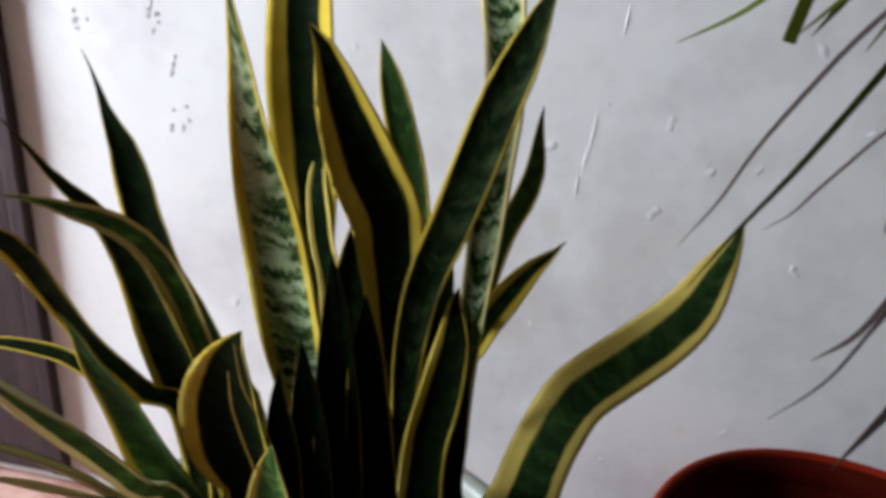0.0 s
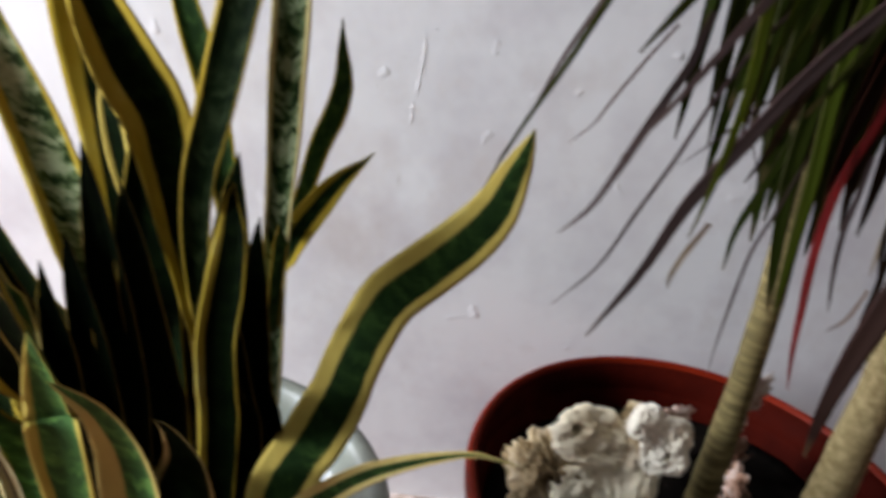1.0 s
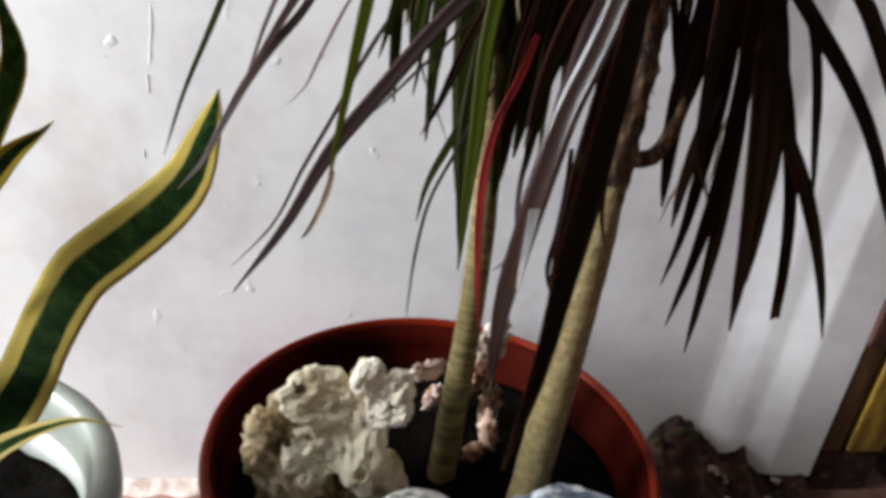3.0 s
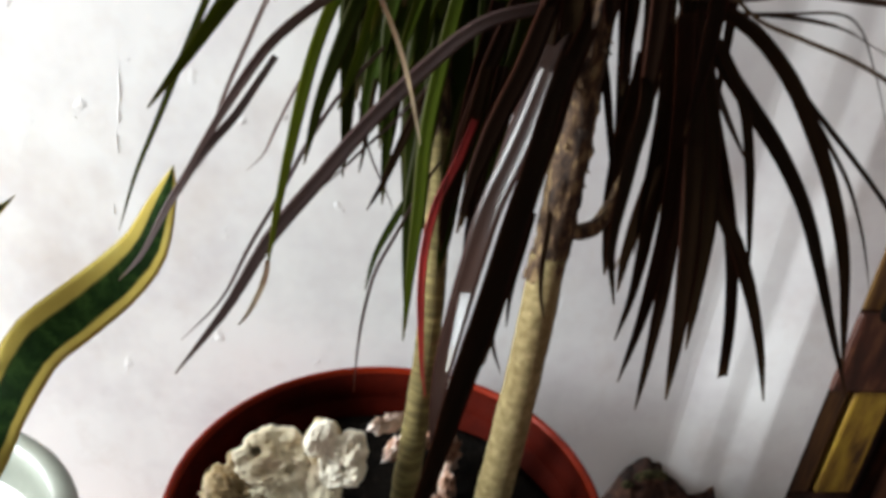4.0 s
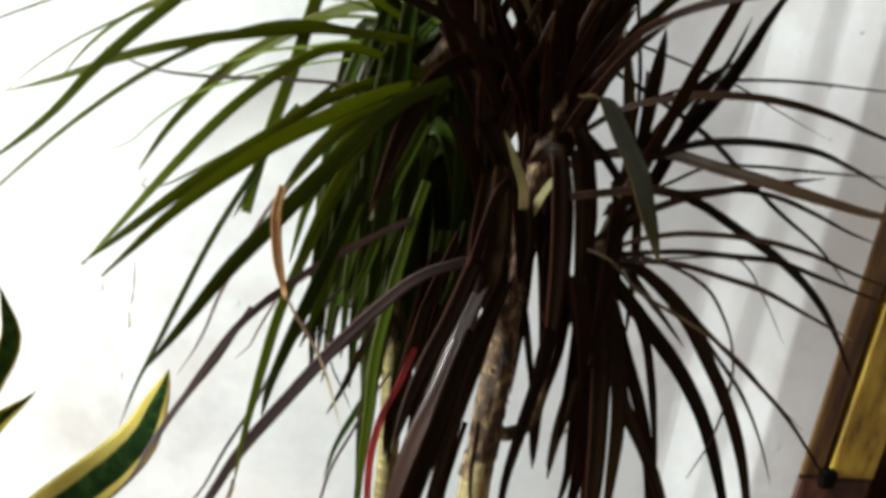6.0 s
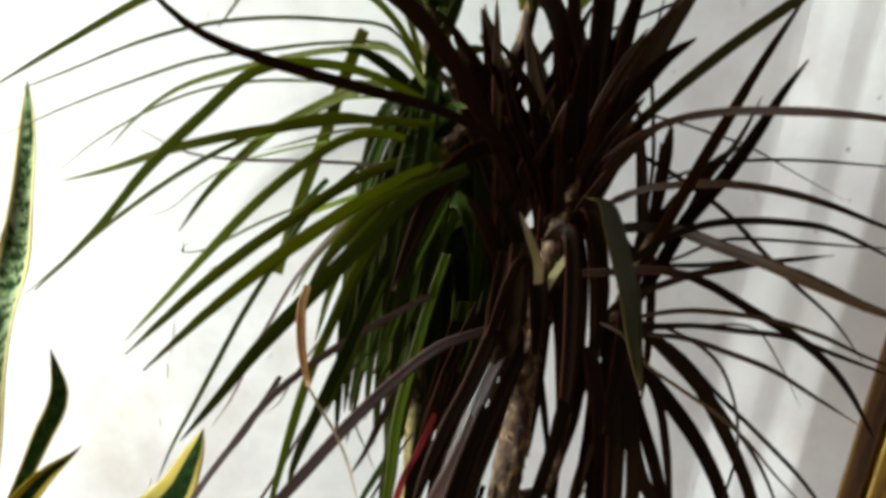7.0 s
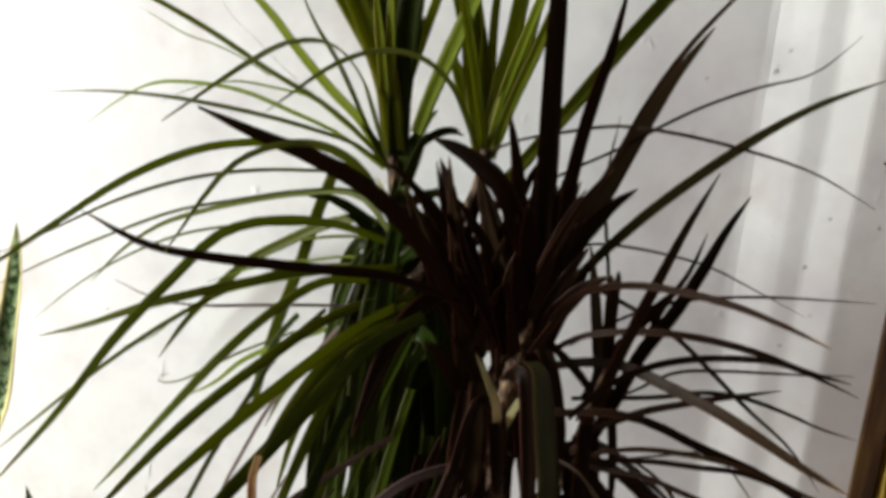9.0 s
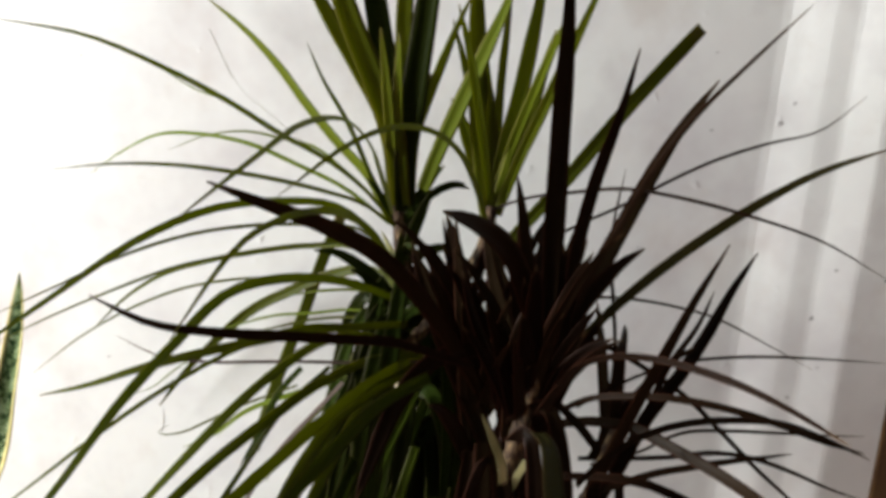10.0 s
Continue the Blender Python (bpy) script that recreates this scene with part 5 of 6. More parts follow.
cane_leaf(PURPLE, 0.0105, (0.439, 0.400, 0.661), (0.434, 0.392, 0.629), (0.430, 0.385, 0.597), (0.426, 0.377, 0.565), (0.422, 0.370, 0.533))
cane_leaf(PURPLE, 0.0114, (0.515, 0.430, 0.794), (0.524, 0.427, 0.757), (0.529, 0.425, 0.720), (0.531, 0.422, 0.682), (0.534, 0.420, 0.644))
cane_leaf(PURPLE, 0.0116, (0.527, 0.430, 0.799), (0.539, 0.430, 0.757), (0.546, 0.430, 0.714), (0.550, 0.430, 0.670), (0.555, 0.430, 0.627))
cane_leaf(PURPLE, 0.0095, (0.535, 0.420, 0.797), (0.548, 0.420, 0.751), (0.556, 0.420, 0.705), (0.563, 0.420, 0.658), (0.568, 0.420, 0.612))

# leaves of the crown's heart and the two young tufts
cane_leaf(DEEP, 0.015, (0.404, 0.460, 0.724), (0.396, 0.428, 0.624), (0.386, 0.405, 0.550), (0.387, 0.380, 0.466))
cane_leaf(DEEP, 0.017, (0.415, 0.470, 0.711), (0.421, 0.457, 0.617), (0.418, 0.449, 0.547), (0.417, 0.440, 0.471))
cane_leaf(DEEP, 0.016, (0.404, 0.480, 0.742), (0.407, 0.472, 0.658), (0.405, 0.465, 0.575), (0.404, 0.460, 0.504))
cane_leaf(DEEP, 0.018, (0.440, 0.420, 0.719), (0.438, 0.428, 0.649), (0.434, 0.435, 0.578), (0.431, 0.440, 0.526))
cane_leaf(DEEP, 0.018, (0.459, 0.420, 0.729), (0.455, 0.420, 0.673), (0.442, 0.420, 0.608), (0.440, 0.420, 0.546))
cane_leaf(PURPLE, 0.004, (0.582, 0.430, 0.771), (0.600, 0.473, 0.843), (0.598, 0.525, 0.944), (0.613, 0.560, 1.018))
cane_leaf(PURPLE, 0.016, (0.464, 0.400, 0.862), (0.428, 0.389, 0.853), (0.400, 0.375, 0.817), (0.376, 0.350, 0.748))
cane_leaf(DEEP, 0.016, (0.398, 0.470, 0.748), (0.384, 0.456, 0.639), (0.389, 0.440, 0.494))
cane_leaf(GREEN, 0.006, (0.354, 0.490, 0.798), (0.252, 0.545, 0.737), (0.206, 0.571, 0.693), (0.165, 0.590, 0.664))
cane_leaf(GREEN, 0.003, (0.302, 0.500, 0.781), (0.245, 0.517, 0.749), (0.209, 0.527, 0.725), (0.182, 0.534, 0.708), (0.159, 0.540, 0.701), (0.155, 0.542, 0.706), (0.165, 0.545, 0.710))
cane_leaf(GREEN, 0.005, (0.371, 0.500, 0.964), (0.334, 0.500, 1.034), (0.308, 0.500, 1.072), (0.291, 0.500, 1.104))
cane_leaf(PURPLE, 0.020, (0.493, 0.410, 0.755), (0.461, 0.423, 0.813), (0.425, 0.438, 0.883), (0.401, 0.450, 0.939))
cane_leaf(PURPLE, 0.018, (0.510, 0.410, 0.787), (0.489, 0.416, 0.841), (0.455, 0.424, 0.896), (0.427, 0.430, 0.941))
cane_leaf(PURPLE, 0.016, (0.516, 0.410, 0.782), (0.501, 0.416, 0.842), (0.476, 0.424, 0.907), (0.460, 0.430, 0.962))
cane_leaf(PURPLE, 0.016, (0.495, 0.410, 0.778), (0.491, 0.406, 0.824), (0.494, 0.403, 0.859), (0.512, 0.400, 0.894))
cane_leaf(PURPLE, 0.015, (0.500, 0.410, 0.752), (0.495, 0.403, 0.815), (0.493, 0.395, 0.875), (0.504, 0.390, 0.914))
cane_leaf(PURPLE, 0.011, (0.490, 0.410, 0.802), (0.475, 0.406, 0.852), (0.457, 0.403, 0.889), (0.444, 0.400, 0.926))
cane_leaf(YOUNG, 0.016, (0.387, 0.500, 0.966), (0.365, 0.500, 1.042), (0.339, 0.500, 1.085), (0.310, 0.500, 1.127), (0.273, 0.500, 1.186), (0.257, 0.500, 1.212))
cane_leaf(YOUNG, 0.024, (0.388, 0.490, 0.966), (0.377, 0.486, 1.027), (0.356, 0.483, 1.074), (0.331, 0.479, 1.124), (0.299, 0.473, 1.198), (0.286, 0.470, 1.231))
cane_leaf(DEEP, 0.024, (0.387, 0.500, 0.960), (0.380, 0.500, 1.017), (0.368, 0.500, 1.073), (0.353, 0.500, 1.131), (0.334, 0.500, 1.216), (0.323, 0.500, 1.257))
cane_leaf(DEEP, 0.025, (0.392, 0.490, 0.961), (0.389, 0.488, 1.013), (0.392, 0.486, 1.073), (0.396, 0.484, 1.132), (0.401, 0.481, 1.216), (0.404, 0.480, 1.257))
cane_leaf(YOUNG, 0.018, (0.384, 0.500, 0.965), (0.381, 0.500, 1.033), (0.379, 0.500, 1.094), (0.376, 0.500, 1.153), (0.376, 0.500, 1.248))
cane_leaf(YOUNG, 0.018, (0.466, 0.460, 0.965), (0.458, 0.460, 0.999), (0.448, 0.460, 1.061), (0.440, 0.460, 1.131), (0.433, 0.460, 1.208))
cane_leaf(GREEN, 0.016, (0.407, 0.460, 0.984), (0.418, 0.458, 1.020), (0.436, 0.456, 1.069), (0.459, 0.452, 1.132), (0.472, 0.450, 1.173))
cane_leaf(YOUNG, 0.009, (0.467, 0.460, 0.970), (0.468, 0.462, 1.020), (0.466, 0.465, 1.078), (0.467, 0.468, 1.136), (0.467, 0.470, 1.178))
cane_leaf(YOUNG, 0.016, (0.468, 0.460, 0.968), (0.473, 0.458, 1.015), (0.482, 0.456, 1.069), (0.489, 0.453, 1.135), (0.494, 0.450, 1.189))
cane_leaf(YOUNG, 0.013, (0.471, 0.460, 0.968), (0.480, 0.454, 1.016), (0.492, 0.449, 1.058), (0.505, 0.440, 1.127))
cane_leaf(YOUNG, 0.011, (0.474, 0.460, 0.968), (0.487, 0.451, 1.017), (0.503, 0.442, 1.065), (0.525, 0.428, 1.133), (0.538, 0.420, 1.172))
cane_leaf(PURPLE, 0.019, (0.521, 0.400, 0.857), (0.516, 0.402, 0.941), (0.511, 0.405, 1.040), (0.508, 0.408, 1.127), (0.504, 0.410, 1.194))
cane_leaf(GREEN, 0.013, (0.486, 0.440, 0.949), (0.529, 0.443, 1.006), (0.576, 0.446, 1.073), (0.629, 0.450, 1.142), blunt=True)
cane_leaf(PURPLE, 0.020, (0.476, 0.400, 0.781), (0.478, 0.393, 0.740), (0.477, 0.386, 0.698), (0.474, 0.380, 0.660))
cane_leaf(PURPLE, 0.018, (0.487, 0.400, 0.782), (0.496, 0.384, 0.736), (0.497, 0.370, 0.691))
cane_leaf(PURPLE, 0.016, (0.466, 0.400, 0.773), (0.463, 0.392, 0.725), (0.462, 0.386, 0.681), (0.461, 0.380, 0.643))
cane_leaf(DEEP, 0.015, (0.421, 0.420, 0.636), (0.413, 0.411, 0.580), (0.412, 0.405, 0.536), (0.410, 0.400, 0.503))
cane_leaf(GREEN, 0.0110, (0.414, 0.440, 0.829), (0.364, 0.373, 0.814), (0.340, 0.307, 0.796), (0.330, 0.240, 0.788))
cane_leaf(DRY, 0.0060, (0.330, 0.235, 0.789), (0.328, 0.229, 0.776), (0.330, 0.224, 0.754), (0.335, 0.219, 0.736), (0.337, 0.213, 0.734), name="withered_leaf_tip")
cane_leaf(TAN_DRY, 0.0020, (0.336, 0.213, 0.737), (0.343, 0.215, 0.723), (0.352, 0.217, 0.707), (0.361, 0.218, 0.686), (0.370, 0.220, 0.654), name="withered_leaf_tip")
cane_leaf(TAN_DRY, 0.0040, (0.609, 0.450, 0.585), (0.596, 0.453, 0.534), (0.578, 0.457, 0.497), (0.574, 0.460, 0.468), name="withered_leaf")
cane_leaf(TAN_DRY, 0.0030, (0.602, 0.450, 0.552), (0.607, 0.455, 0.522), (0.608, 0.460, 0.505), name="withered_leaf")
cane_leaf(DRY, 0.0025, (0.416, 0.330, 0.514), (0.410, 0.330, 0.493), (0.400, 0.330, 0.482), name="withered_leaf")
cane_leaf(TAN_DRY, 0.0030, (0.431, 0.360, 0.558), (0.429, 0.355, 0.536), (0.427, 0.350, 0.514), name="withered_leaf")
cane_leaf(TAN_DRY, 0.0100, (0.428, 0.470, 0.831), (0.404, 0.447, 0.812), (0.391, 0.423, 0.771), (0.378, 0.400, 0.738), name="withered_leaf")
cane_leaf(PALE_GROWTH, 0.0090, (0.499, 0.400, 0.730), (0.499, 0.400, 0.757), (0.501, 0.400, 0.783), (0.514, 0.400, 0.809), name="leaf_base")
cane_leaf(PALE_GROWTH, 0.0080, (0.494, 0.390, 0.732), (0.493, 0.390, 0.763), (0.483, 0.390, 0.787), (0.471, 0.390, 0.810), name="leaf_base")
cane_leaf(PALE_GROWTH, 0.0070, (0.498, 0.390, 0.737), (0.508, 0.390, 0.764), (0.520, 0.390, 0.786), name="leaf_base")
cane_leaf(PALE_GROWTH, 0.0070, (0.495, 0.400, 0.725), (0.483, 0.400, 0.747), (0.477, 0.400, 0.772), name="leaf_base")
cane_leaf(PALE_GROWTH, 0.0080, (0.397, 0.490, 0.857), (0.393, 0.490, 0.883), (0.387, 0.490, 0.913), (0.372, 0.490, 0.941), name="leaf_base")
cane_leaf(PALE_GROWTH, 0.0070, (0.398, 0.500, 0.856), (0.398, 0.500, 0.888), (0.389, 0.500, 0.923), name="leaf_base")
cane_leaf(TAN_DRY, 0.0090, (0.393, 0.460, 0.798), (0.391, 0.453, 0.774), (0.388, 0.447, 0.744), (0.373, 0.440, 0.712), name="withered_leaf")


def skirt(centre, rise, count, reach, drop, mat, seed, spread=(0.0, 6.283), width=0.013):
    """Older leaves round a stem: out a little way, then hanging."""
    rng = random.Random(seed)
    for _ in range(count):
        a = rng.uniform(*spread)
        out, fall = reach * rng.uniform(0.5, 1.2), drop * rng.uniform(0.6, 1.15)
        c = Vector(centre) + Vector((0, 0, rise * rng.uniform(-1, 1)))
        d = Vector((math.cos(a), math.sin(a), 0))
        side = Vector((-d.y, d.x, 0)) * out * rng.uniform(-0.5, 0.5)
        pts = [c, c + d * out * 0.55 + Vector((0, 0, 0.018)), c + d * out * 0.95 + side * 0.5 - Vector((0, 0, fall * 0.4)), c + d * out * 1.05 + side - Vector((0, 0, fall))]
        if pts[-1].y > 0.615:
            continue
        cane_leaf(mat, width * rng.uniform(0.7, 1.35), *pts)


def tuft(centre, rise, count, length, lean, mat, seed, width=0.012):
    """Young leaves at a stem's end: steep, slightly arching."""
    rng = random.Random(seed)
    for _ in range(count):
        a, t = rng.uniform(0, 6.283), lean * rng.uniform(0.25, 1.0)
        n = length * rng.uniform(0.65, 1.1)
        c = Vector(centre) + Vector((0, 0, rise * rng.uniform(-1, 1)))
        d = Vector((math.cos(a) * math.sin(t), math.sin(a) * math.sin(t), math.cos(t)))
        tip = c + d * n - Vector((0, 0, n * 0.35 * math.sin(t)))
        if tip.y > 0.61:
            continue
        cane_leaf(mat, width * rng.uniform(0.7, 1.3), c, c + d * n * 0.35, c + d * n * 0.72 - Vector((0, 0, n * 0.12 * math.sin(t))), tip)


# inner leaves in DEEP, its dark colour standing in for the crown's shade
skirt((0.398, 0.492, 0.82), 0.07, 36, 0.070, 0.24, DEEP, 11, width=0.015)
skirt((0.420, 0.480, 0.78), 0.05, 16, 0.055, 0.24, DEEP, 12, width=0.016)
skirt((0.497, 0.398, 0.76), 0.06, 8, 0.050, 0.15, PURPLE, 13, width=0.012)
skirt((0.574, 0.420, 0.73), 0.04, 3, 0.050, 0.15, PURPLE, 14, width=0.012)
tuft((0.510, 0.405, 0.81), 0.05, 34, 0.17, 0.60, PURPLE, 15, 0.013)
tuft((0.455, 0.440, 0.85), 0.04, 16, 0.14, 0.7, PURPLE, 25, 0.011)
tuft((0.470, 0.440, 0.80), 0.06, 18, 0.15, 0.65, PURPLE, 16, 0.012)
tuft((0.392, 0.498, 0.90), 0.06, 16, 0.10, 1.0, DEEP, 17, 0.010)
tuft((0.590, 0.420, 0.78), 0.04, 6, 0.15, 1.2, PURPLE, 18, 0.010)
tuft((0.382, 0.500, 0.965), 0.02, 7, 0.20, 0.35, YOUNG, 19, 0.012)
tuft((0.469, 0.460, 0.97), 0.02, 7, 0.19, 0.4, YOUNG, 20, 0.012)

# ---------- snake plant ----------
snake_plant = tagged(new("snake_plant"), "snake plant with stiff dark banded leaves edged in yellow", "potted plant")


def snake_leaf(pts, pallor=0.0, margin=0.11, tone=1.0, face=(-0.2, -1.0, 0.25), cup=0.35, twist=0.0, wave=0.06, skew=0.0, pale=0.0, dry=0.0):
    """Stiff upright leaf through (x, y, z, width) points from the base, which is carried down into the soil."""
    root = Vector((GX + (pts[0][0] - GX) * 0.82, GY + (pts[0][1] - GY) * 0.82, GSOIL - 0.02))
    full = [(*root, pts[0][3] * 0.75), *pts]
    line = spline([p[:3] for p in full], 40)
    d = [0.0]
    for a, b in zip(full, full[1:]):
        d.append(d[-1] + (Vector(b[:3]) - Vector(a[:3])).length)
    ws = [0.94 * interp([x / d[-1] for x in d], [p[3] for p in full], i / 39) for i in range(40)]
    for _ in range(2):
        ws = [ws[0]] + [(a + 2 * b + c) / 4 for a, b, c in zip(ws, ws[1:], ws[2:])] + [ws[-1]]
    ob = strap("leaf", line, ws, face, cup, 0.0032, 11, SNAKE, snake_plant, twist, wave)
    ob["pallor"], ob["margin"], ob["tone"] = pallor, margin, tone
    ob["skew"], ob["pale"], ob["dry"] = skew, pale, dry
    return ob


snake_leaf([(-0.061, 0.356, 0.358, 0.039), (-0.063, 0.340, 0.433, 0.043), (-0.067, 0.328, 0.484, 0.051), (-0.069, 0.314, 0.530, 0.052), (-0.069, 0.300, 0.570, 0.046), (-0.069, 0.286, 0.606, 0.036), (-0.068, 0.270, 0.638, 0.024), (-0.065, 0.255, 0.666, 0.014), (-0.062, 0.241, 0.685, 0.008), (-0.059, 0.231, 0.698, 0.000)], pallor=0.8, margin=0.17, skew=-0.03)
snake_leaf([(-0.068, 0.370, 0.441, 0.021), (-0.075, 0.381, 0.519, 0.037), (-0.082, 0.390, 0.576, 0.050), (-0.089, 0.399, 0.629, 0.054), (-0.094, 0.408, 0.680, 0.052), (-0.101, 0.417, 0.728, 0.037), (-0.108, 0.425, 0.768, 0.000)], margin=0.26)
snake_leaf([(0.006, 0.325, 0.390, 0.020), (0.002, 0.321, 0.460, 0.023), (-0.002, 0.318, 0.502, 0.033), (-0.005, 0.314, 0.548, 0.041), (-0.009, 0.311, 0.582, 0.047), (-0.020, 0.308, 0.607, 0.046), (-0.032, 0.305, 0.636, 0.037), (-0.040, 0.303, 0.658, 0.022), (-0.046, 0.301, 0.673, 0.008), (-0.051, 0.300, 0.678, 0.000)], margin=0.22, tone=1.2)
snake_leaf([(0.005, 0.332, 0.383, 0.017), (0.007, 0.316, 0.464, 0.018), (0.010, 0.308, 0.510, 0.021), (0.016, 0.302, 0.550, 0.023), (0.027, 0.297, 0.586, 0.025), (0.036, 0.295, 0.618, 0.025), (0.044, 0.295, 0.647, 0.024), (0.053, 0.297, 0.674, 0.022), (0.059, 0.301, 0.694, 0.012), (0.065, 0.304, 0.708, 0.000)], pallor=0.03, tone=1.4, margin=0.07)
snake_leaf([(0.040, 0.372, 0.461, 0.011), (0.041, 0.415, 0.478, 0.013), (0.046, 0.448, 0.510, 0.016), (0.051, 0.459, 0.530, 0.019), (0.060, 0.465, 0.552, 0.021), (0.065, 0.467, 0.575, 0.018), (0.064, 0.462, 0.605, 0.007), (0.065, 0.455, 0.624, 0.000)], tone=9, margin=0.12, face=(0.3, -0.95, 0.1))
snake_leaf([(0.035, 0.384, 0.434, 0.016), (0.038, 0.390, 0.454, 0.019), (0.047, 0.400, 0.476, 0.024), (0.058, 0.410, 0.493, 0.025), (0.073, 0.423, 0.512, 0.018), (0.088, 0.436, 0.524, 0.005), (0.095, 0.443, 0.531, 0.000)], tone=3, margin=0.28)
snake_leaf([(0.060, 0.284, 0.328, 0.046), (0.077, 0.326, 0.352, 0.051), (0.090, 0.349, 0.374, 0.051), (0.096, 0.364, 0.393, 0.049), (0.105, 0.378, 0.414, 0.048), (0.118, 0.391, 0.436, 0.048), (0.141, 0.404, 0.454, 0.048), (0.167, 0.416, 0.475, 0.047), (0.188, 0.425, 0.499, 0.043), (0.199, 0.431, 0.526, 0.030), (0.207, 0.435, 0.549, 0.017), (0.211, 0.437, 0.564, 0.000)], face=(-0.30,-0.90,0.2), tone=4.0, margin=0.25, skew=0.05, cup=0.02, pale=0.15)
snake_leaf([(-0.106, 0.350, 0.389, 0.026), (-0.129, 0.355, 0.429, 0.028), (-0.154, 0.360, 0.472, 0.030), (-0.171, 0.363, 0.494, 0.031), (-0.180, 0.365, 0.513, 0.033), (-0.189, 0.367, 0.536, 0.033), (-0.195, 0.370, 0.558, 0.034), (-0.203, 0.373, 0.581, 0.025), (-0.213, 0.375, 0.598, 0.009), (-0.222, 0.378, 0.620, 0.003), (-0.231, 0.380, 0.638, 0.000)], margin=0.06)
snake_leaf([(-0.109, 0.310, 0.371, 0.029), (-0.123, 0.301, 0.440, 0.042), (-0.133, 0.292, 0.492, 0.041), (-0.142, 0.286, 0.531, 0.030), (-0.151, 0.279, 0.562, 0.019), (-0.162, 0.274, 0.580, 0.011), (-0.173, 0.271, 0.590, 0.007), (-0.183, 0.266, 0.607, 0.004), (-0.195, 0.260, 0.626, 0.000)], tone=2.0, margin=0.1)
snake_leaf([(-0.095, 0.300, 0.429, 0.019), (-0.104, 0.294, 0.469, 0.020), (-0.112, 0.289, 0.501, 0.024), (-0.120, 0.283, 0.535, 0.025), (-0.131, 0.279, 0.557, 0.020), (-0.147, 0.274, 0.570, 0.016), (-0.166, 0.270, 0.575, 0.011), (-0.185, 0.266, 0.580, 0.004), (-0.202, 0.262, 0.581, 0.000)], pale=0.3, tone=13.0, margin=0.22)
snake_leaf([(-0.126, 0.300, 0.418, 0.023), (-0.146, 0.288, 0.456, 0.019), (-0.168, 0.275, 0.493, 0.020), (-0.179, 0.263, 0.528, 0.025), (-0.186, 0.254, 0.554, 0.028), (-0.195, 0.246, 0.569, 0.018), (-0.203, 0.240, 0.579, 0.000)], tone=1.6, margin=0.14)
snake_leaf([(-0.105, 0.290, 0.341, 0.044), (-0.118, 0.276, 0.390, 0.053), (-0.128, 0.262, 0.434, 0.047), (-0.134, 0.248, 0.477, 0.034), (-0.139, 0.236, 0.508, 0.018), (-0.140, 0.227, 0.531, 0.007), (-0.142, 0.220, 0.546, 0.000)], tone=13.0, margin=0.10)
snake_leaf([(-0.116, 0.270, 0.378, 0.028), (-0.133, 0.254, 0.414, 0.032), (-0.149, 0.234, 0.457, 0.031), (-0.160, 0.216, 0.491, 0.029), (-0.166, 0.198, 0.521, 0.022), (-0.170, 0.180, 0.549, 0.000)], tone=9.0, margin=0.22, pale=0.8, skew=-0.06)
snake_leaf([(-0.194, 0.340, 0.411, 0.015), (-0.227, 0.345, 0.418, 0.015), (-0.251, 0.349, 0.424, 0.015), (-0.281, 0.352, 0.424, 0.012), (-0.310, 0.356, 0.420, 0.010), (-0.346, 0.360, 0.413, 0.000)], margin=0.14)
snake_leaf([(-0.111, 0.260, 0.375, 0.015), (-0.124, 0.239, 0.412, 0.015), (-0.135, 0.213, 0.455, 0.013), (-0.141, 0.191, 0.485, 0.011), (-0.143, 0.177, 0.502, 0.008), (-0.143, 0.160, 0.521, 0.000)], tone=3.0, margin=0.4, pale=0.6)
snake_leaf([(-0.072, 0.280, 0.365, 0.042), (-0.070, 0.266, 0.411, 0.060), (-0.071, 0.253, 0.447, 0.069), (-0.067, 0.240, 0.480, 0.066), (-0.061, 0.228, 0.511, 0.053), (-0.055, 0.218, 0.534, 0.036), (-0.050, 0.210, 0.551, 0.013), (-0.045, 0.205, 0.562, 0.000)], pallor=0.0, margin=0.13)
# brightened by tone for the light this leaf catches
snake_leaf([(-0.039, 0.230, 0.408, 0.040), (-0.042, 0.233, 0.429, 0.037), (-0.042, 0.231, 0.445, 0.032), (-0.041, 0.227, 0.464, 0.024), (-0.039, 0.221, 0.482, 0.011), (-0.036, 0.214, 0.498, 0.000)], tone=18.0, pale=0.1, margin=0.16)
snake_leaf([(0.025, 0.290, 0.380, 0.031), (0.026, 0.288, 0.414, 0.031), (0.027, 0.288, 0.453, 0.028), (0.032, 0.291, 0.487, 0.028), (0.035, 0.297, 0.521, 0.022), (0.033, 0.302, 0.537, 0.010), (0.034, 0.306, 0.548, 0.000)], margin=0.13, tone=0.6, pallor=0.0, skew=0.07)
snake_leaf([(0.037, 0.357, 0.354, 0.018), (0.037, 0.372, 0.432, 0.018), (0.037, 0.380, 0.474, 0.019), (0.038, 0.388, 0.514, 0.021), (0.039, 0.395, 0.552, 0.026), (0.039, 0.402, 0.589, 0.027), (0.040, 0.409, 0.625, 0.028), (0.035, 0.433, 0.660, 0.027), (0.026, 0.473, 0.695, 0.037), (0.023, 0.499, 0.744, 0.021), (0.016, 0.526, 0.794, 0.021), (0.009, 0.545, 0.831, 0.015), (0.003, 0.558, 0.857, 0.000)], pallor=0.6, margin=0.14, pale=0.5, face=(0.06, -1.0, 0.15))
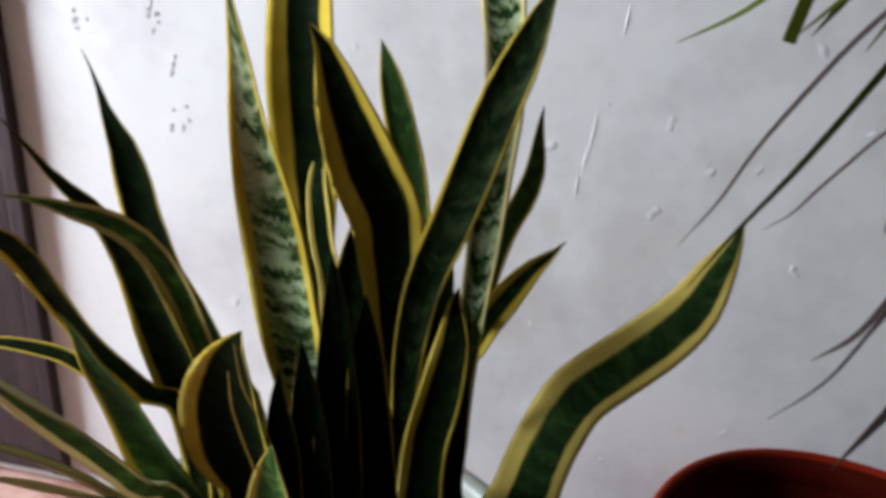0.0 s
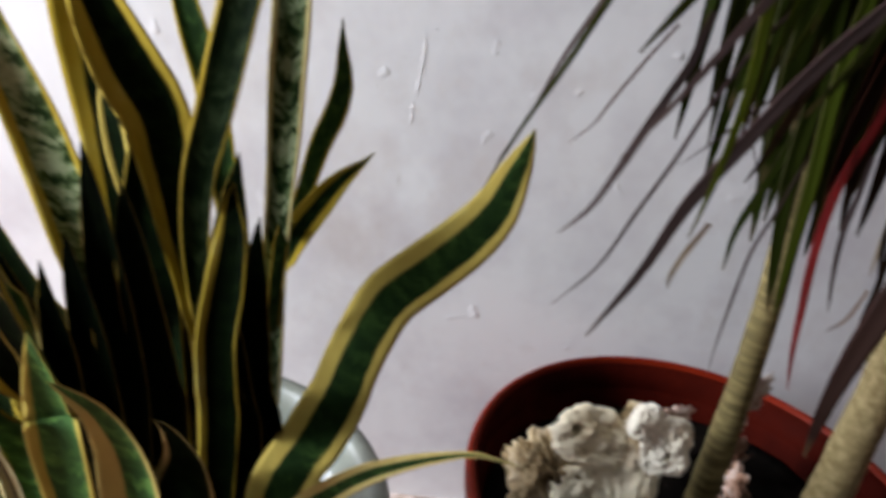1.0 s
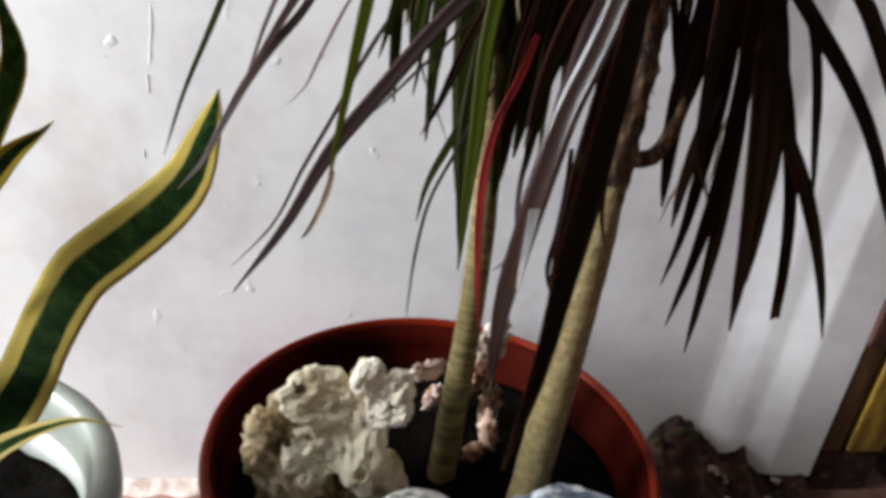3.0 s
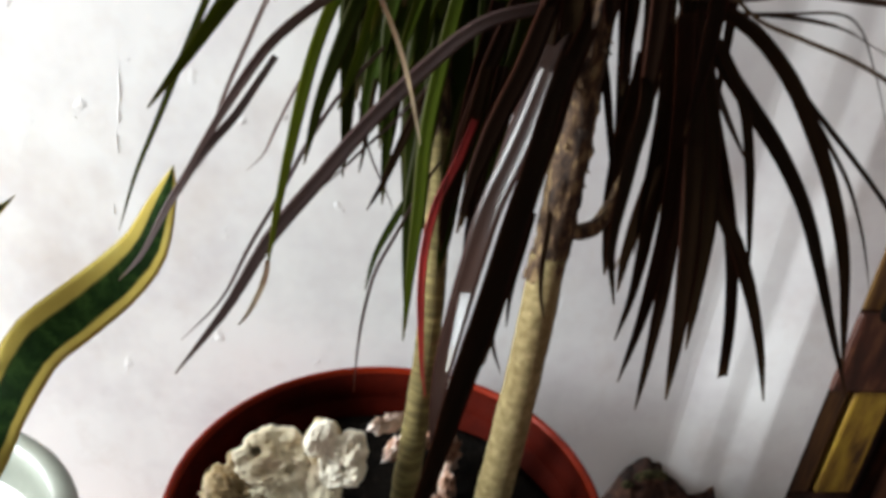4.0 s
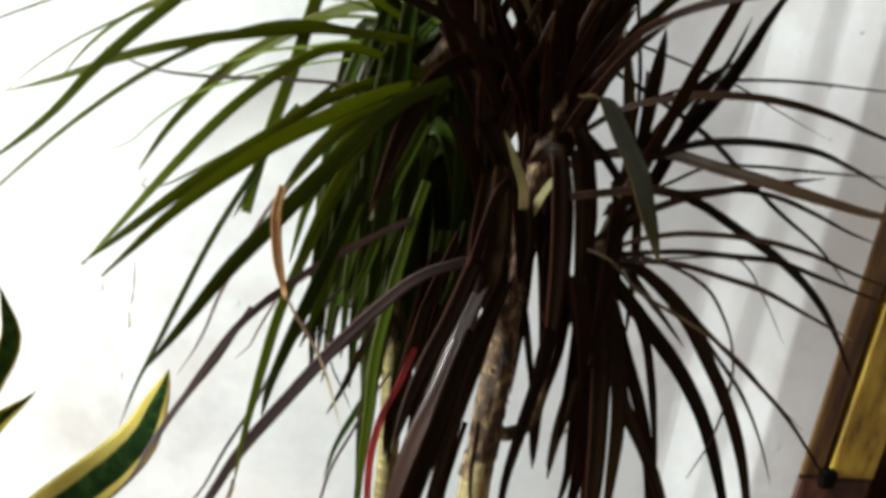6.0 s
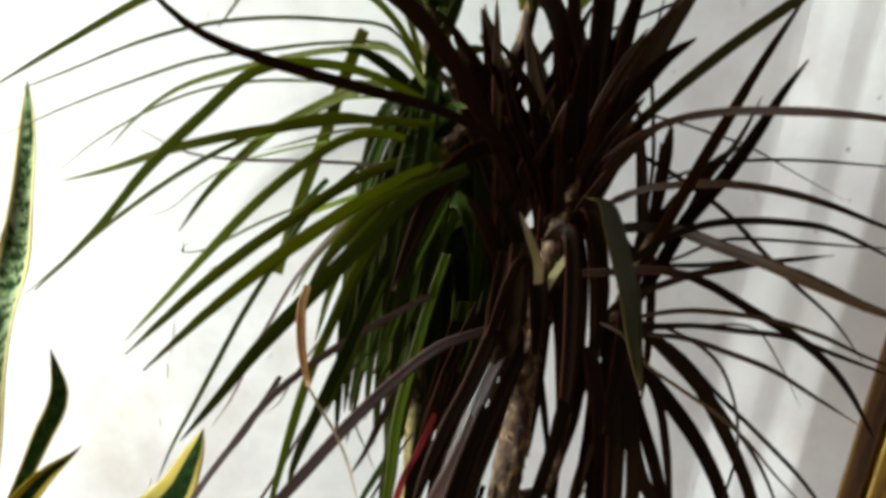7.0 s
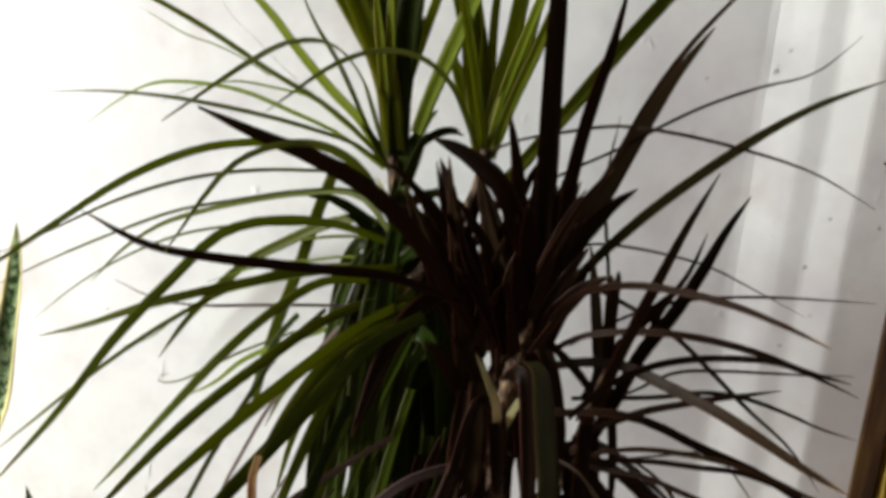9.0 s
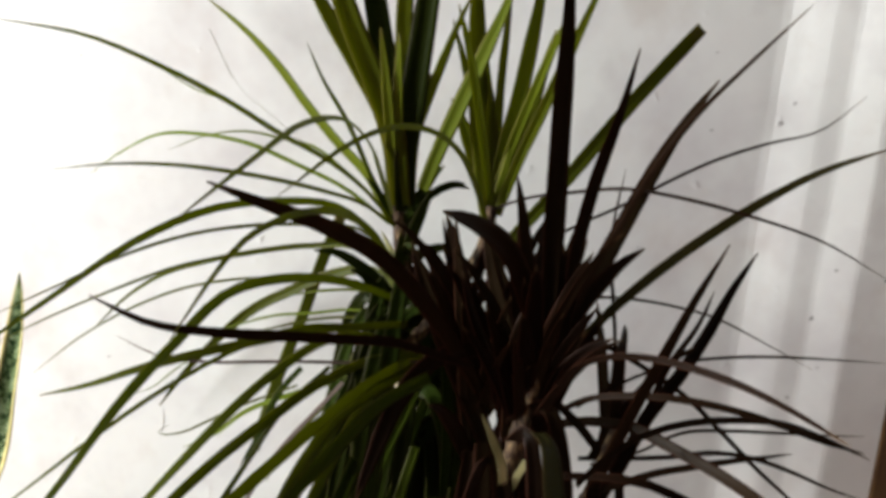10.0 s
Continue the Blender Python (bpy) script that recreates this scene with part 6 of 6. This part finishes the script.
# added filler leaves; low tone puts the shade of the plant's heart into colour
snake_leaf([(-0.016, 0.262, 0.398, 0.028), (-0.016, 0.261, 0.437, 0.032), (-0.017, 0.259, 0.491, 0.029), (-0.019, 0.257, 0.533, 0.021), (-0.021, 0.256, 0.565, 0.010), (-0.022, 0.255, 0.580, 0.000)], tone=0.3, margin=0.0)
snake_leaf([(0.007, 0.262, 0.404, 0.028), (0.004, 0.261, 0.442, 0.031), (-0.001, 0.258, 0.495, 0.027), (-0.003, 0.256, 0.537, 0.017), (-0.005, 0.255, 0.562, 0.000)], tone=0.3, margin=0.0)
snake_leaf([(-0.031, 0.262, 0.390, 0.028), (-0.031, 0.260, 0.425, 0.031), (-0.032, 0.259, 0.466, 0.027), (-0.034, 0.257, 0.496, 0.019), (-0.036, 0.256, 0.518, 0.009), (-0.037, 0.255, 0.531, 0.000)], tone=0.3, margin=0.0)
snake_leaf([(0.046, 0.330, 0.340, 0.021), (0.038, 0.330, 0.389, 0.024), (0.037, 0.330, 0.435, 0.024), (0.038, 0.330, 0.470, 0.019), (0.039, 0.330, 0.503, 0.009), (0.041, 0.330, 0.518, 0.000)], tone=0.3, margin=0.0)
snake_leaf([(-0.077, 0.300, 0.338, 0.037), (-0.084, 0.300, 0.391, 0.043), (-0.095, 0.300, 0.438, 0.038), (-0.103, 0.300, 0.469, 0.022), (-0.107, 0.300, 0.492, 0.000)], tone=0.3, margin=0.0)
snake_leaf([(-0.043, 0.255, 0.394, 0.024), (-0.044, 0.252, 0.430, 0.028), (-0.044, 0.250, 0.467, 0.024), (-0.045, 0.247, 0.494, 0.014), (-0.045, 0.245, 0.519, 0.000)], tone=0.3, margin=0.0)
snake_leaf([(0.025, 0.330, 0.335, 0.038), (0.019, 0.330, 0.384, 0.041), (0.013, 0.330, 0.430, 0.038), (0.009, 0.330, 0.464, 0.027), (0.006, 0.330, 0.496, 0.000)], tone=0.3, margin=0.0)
snake_leaf([(-0.004, 0.250, 0.292, 0.057), (0.015, 0.236, 0.352, 0.054), (0.031, 0.224, 0.399, 0.044), (0.036, 0.216, 0.427, 0.029), (0.034, 0.209, 0.447, 0.014), (0.031, 0.204, 0.459, 0.007), (0.027, 0.199, 0.467, 0.000)], tone=1.0, margin=0.10, pale=0.4)
snake_leaf([(0.039, 0.282, 0.293, 0.024), (0.074, 0.263, 0.341, 0.021), (0.100, 0.248, 0.381, 0.018), (0.123, 0.237, 0.410, 0.014), (0.145, 0.227, 0.431, 0.010), (0.166, 0.219, 0.446, 0.006), (0.183, 0.214, 0.454, 0.003), (0.203, 0.209, 0.454, 0.000)], tone=6.0, margin=0.28, pale=0.35, skew=0.06)
# curled leaf, its lit inner face put in by a high tone
snake_leaf([(-0.001, 0.225, 0.335, 0.042), (0.004, 0.221, 0.376, 0.044), (0.005, 0.217, 0.413, 0.041), (0.002, 0.213, 0.438, 0.032), (-0.006, 0.210, 0.458, 0.018), (-0.015, 0.207, 0.469, 0.010), (-0.024, 0.205, 0.477, 0.000)], tone=18.0, pale=0.25, margin=0.24, skew=0.06)
# one more added filler, darkened by tone for the shade
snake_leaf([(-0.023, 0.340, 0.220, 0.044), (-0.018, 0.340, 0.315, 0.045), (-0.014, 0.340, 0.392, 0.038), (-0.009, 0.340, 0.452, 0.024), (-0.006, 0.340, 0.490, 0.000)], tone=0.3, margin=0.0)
snake_leaf([(0.001, 0.400, 0.436, 0.025), (-0.007, 0.406, 0.519, 0.024), (-0.016, 0.413, 0.570, 0.025), (-0.028, 0.419, 0.607, 0.024), (-0.039, 0.426, 0.638, 0.019), (-0.048, 0.432, 0.659, 0.000)], tone=6.0)
snake_leaf([(-0.100, 0.260, 0.364, 0.017), (-0.131, 0.235, 0.416, 0.016), (-0.149, 0.210, 0.447, 0.011), (-0.149, 0.185, 0.475, 0.007), (-0.145, 0.160, 0.501, 0.000)], margin=0.45, pale=0.8)
snake_leaf([(-0.056, 0.370, 0.462, 0.018), (-0.068, 0.378, 0.533, 0.020), (-0.074, 0.385, 0.563, 0.018), (-0.076, 0.392, 0.580, 0.012), (-0.077, 0.400, 0.595, 0.000)], tone=1.5, margin=0.2, pale=0.15)
snake_leaf([(-0.047, 0.240, 0.432, 0.001), (-0.042, 0.227, 0.485, 0.001), (-0.042, 0.215, 0.510, 0.001), (-0.044, 0.202, 0.537, 0.001), (-0.041, 0.190, 0.565, 0.000)], margin=0.6, tone=3, dry=0.5)
snake_leaf([(-0.056, 0.240, 0.430, 0.001), (-0.051, 0.227, 0.468, 0.001), (-0.050, 0.215, 0.494, 0.001), (-0.049, 0.202, 0.525, 0.001), (-0.044, 0.190, 0.552, 0.000)], margin=0.6, tone=3, dry=0.5)
# added leaves filling the shaded base, slightly darkened by tone
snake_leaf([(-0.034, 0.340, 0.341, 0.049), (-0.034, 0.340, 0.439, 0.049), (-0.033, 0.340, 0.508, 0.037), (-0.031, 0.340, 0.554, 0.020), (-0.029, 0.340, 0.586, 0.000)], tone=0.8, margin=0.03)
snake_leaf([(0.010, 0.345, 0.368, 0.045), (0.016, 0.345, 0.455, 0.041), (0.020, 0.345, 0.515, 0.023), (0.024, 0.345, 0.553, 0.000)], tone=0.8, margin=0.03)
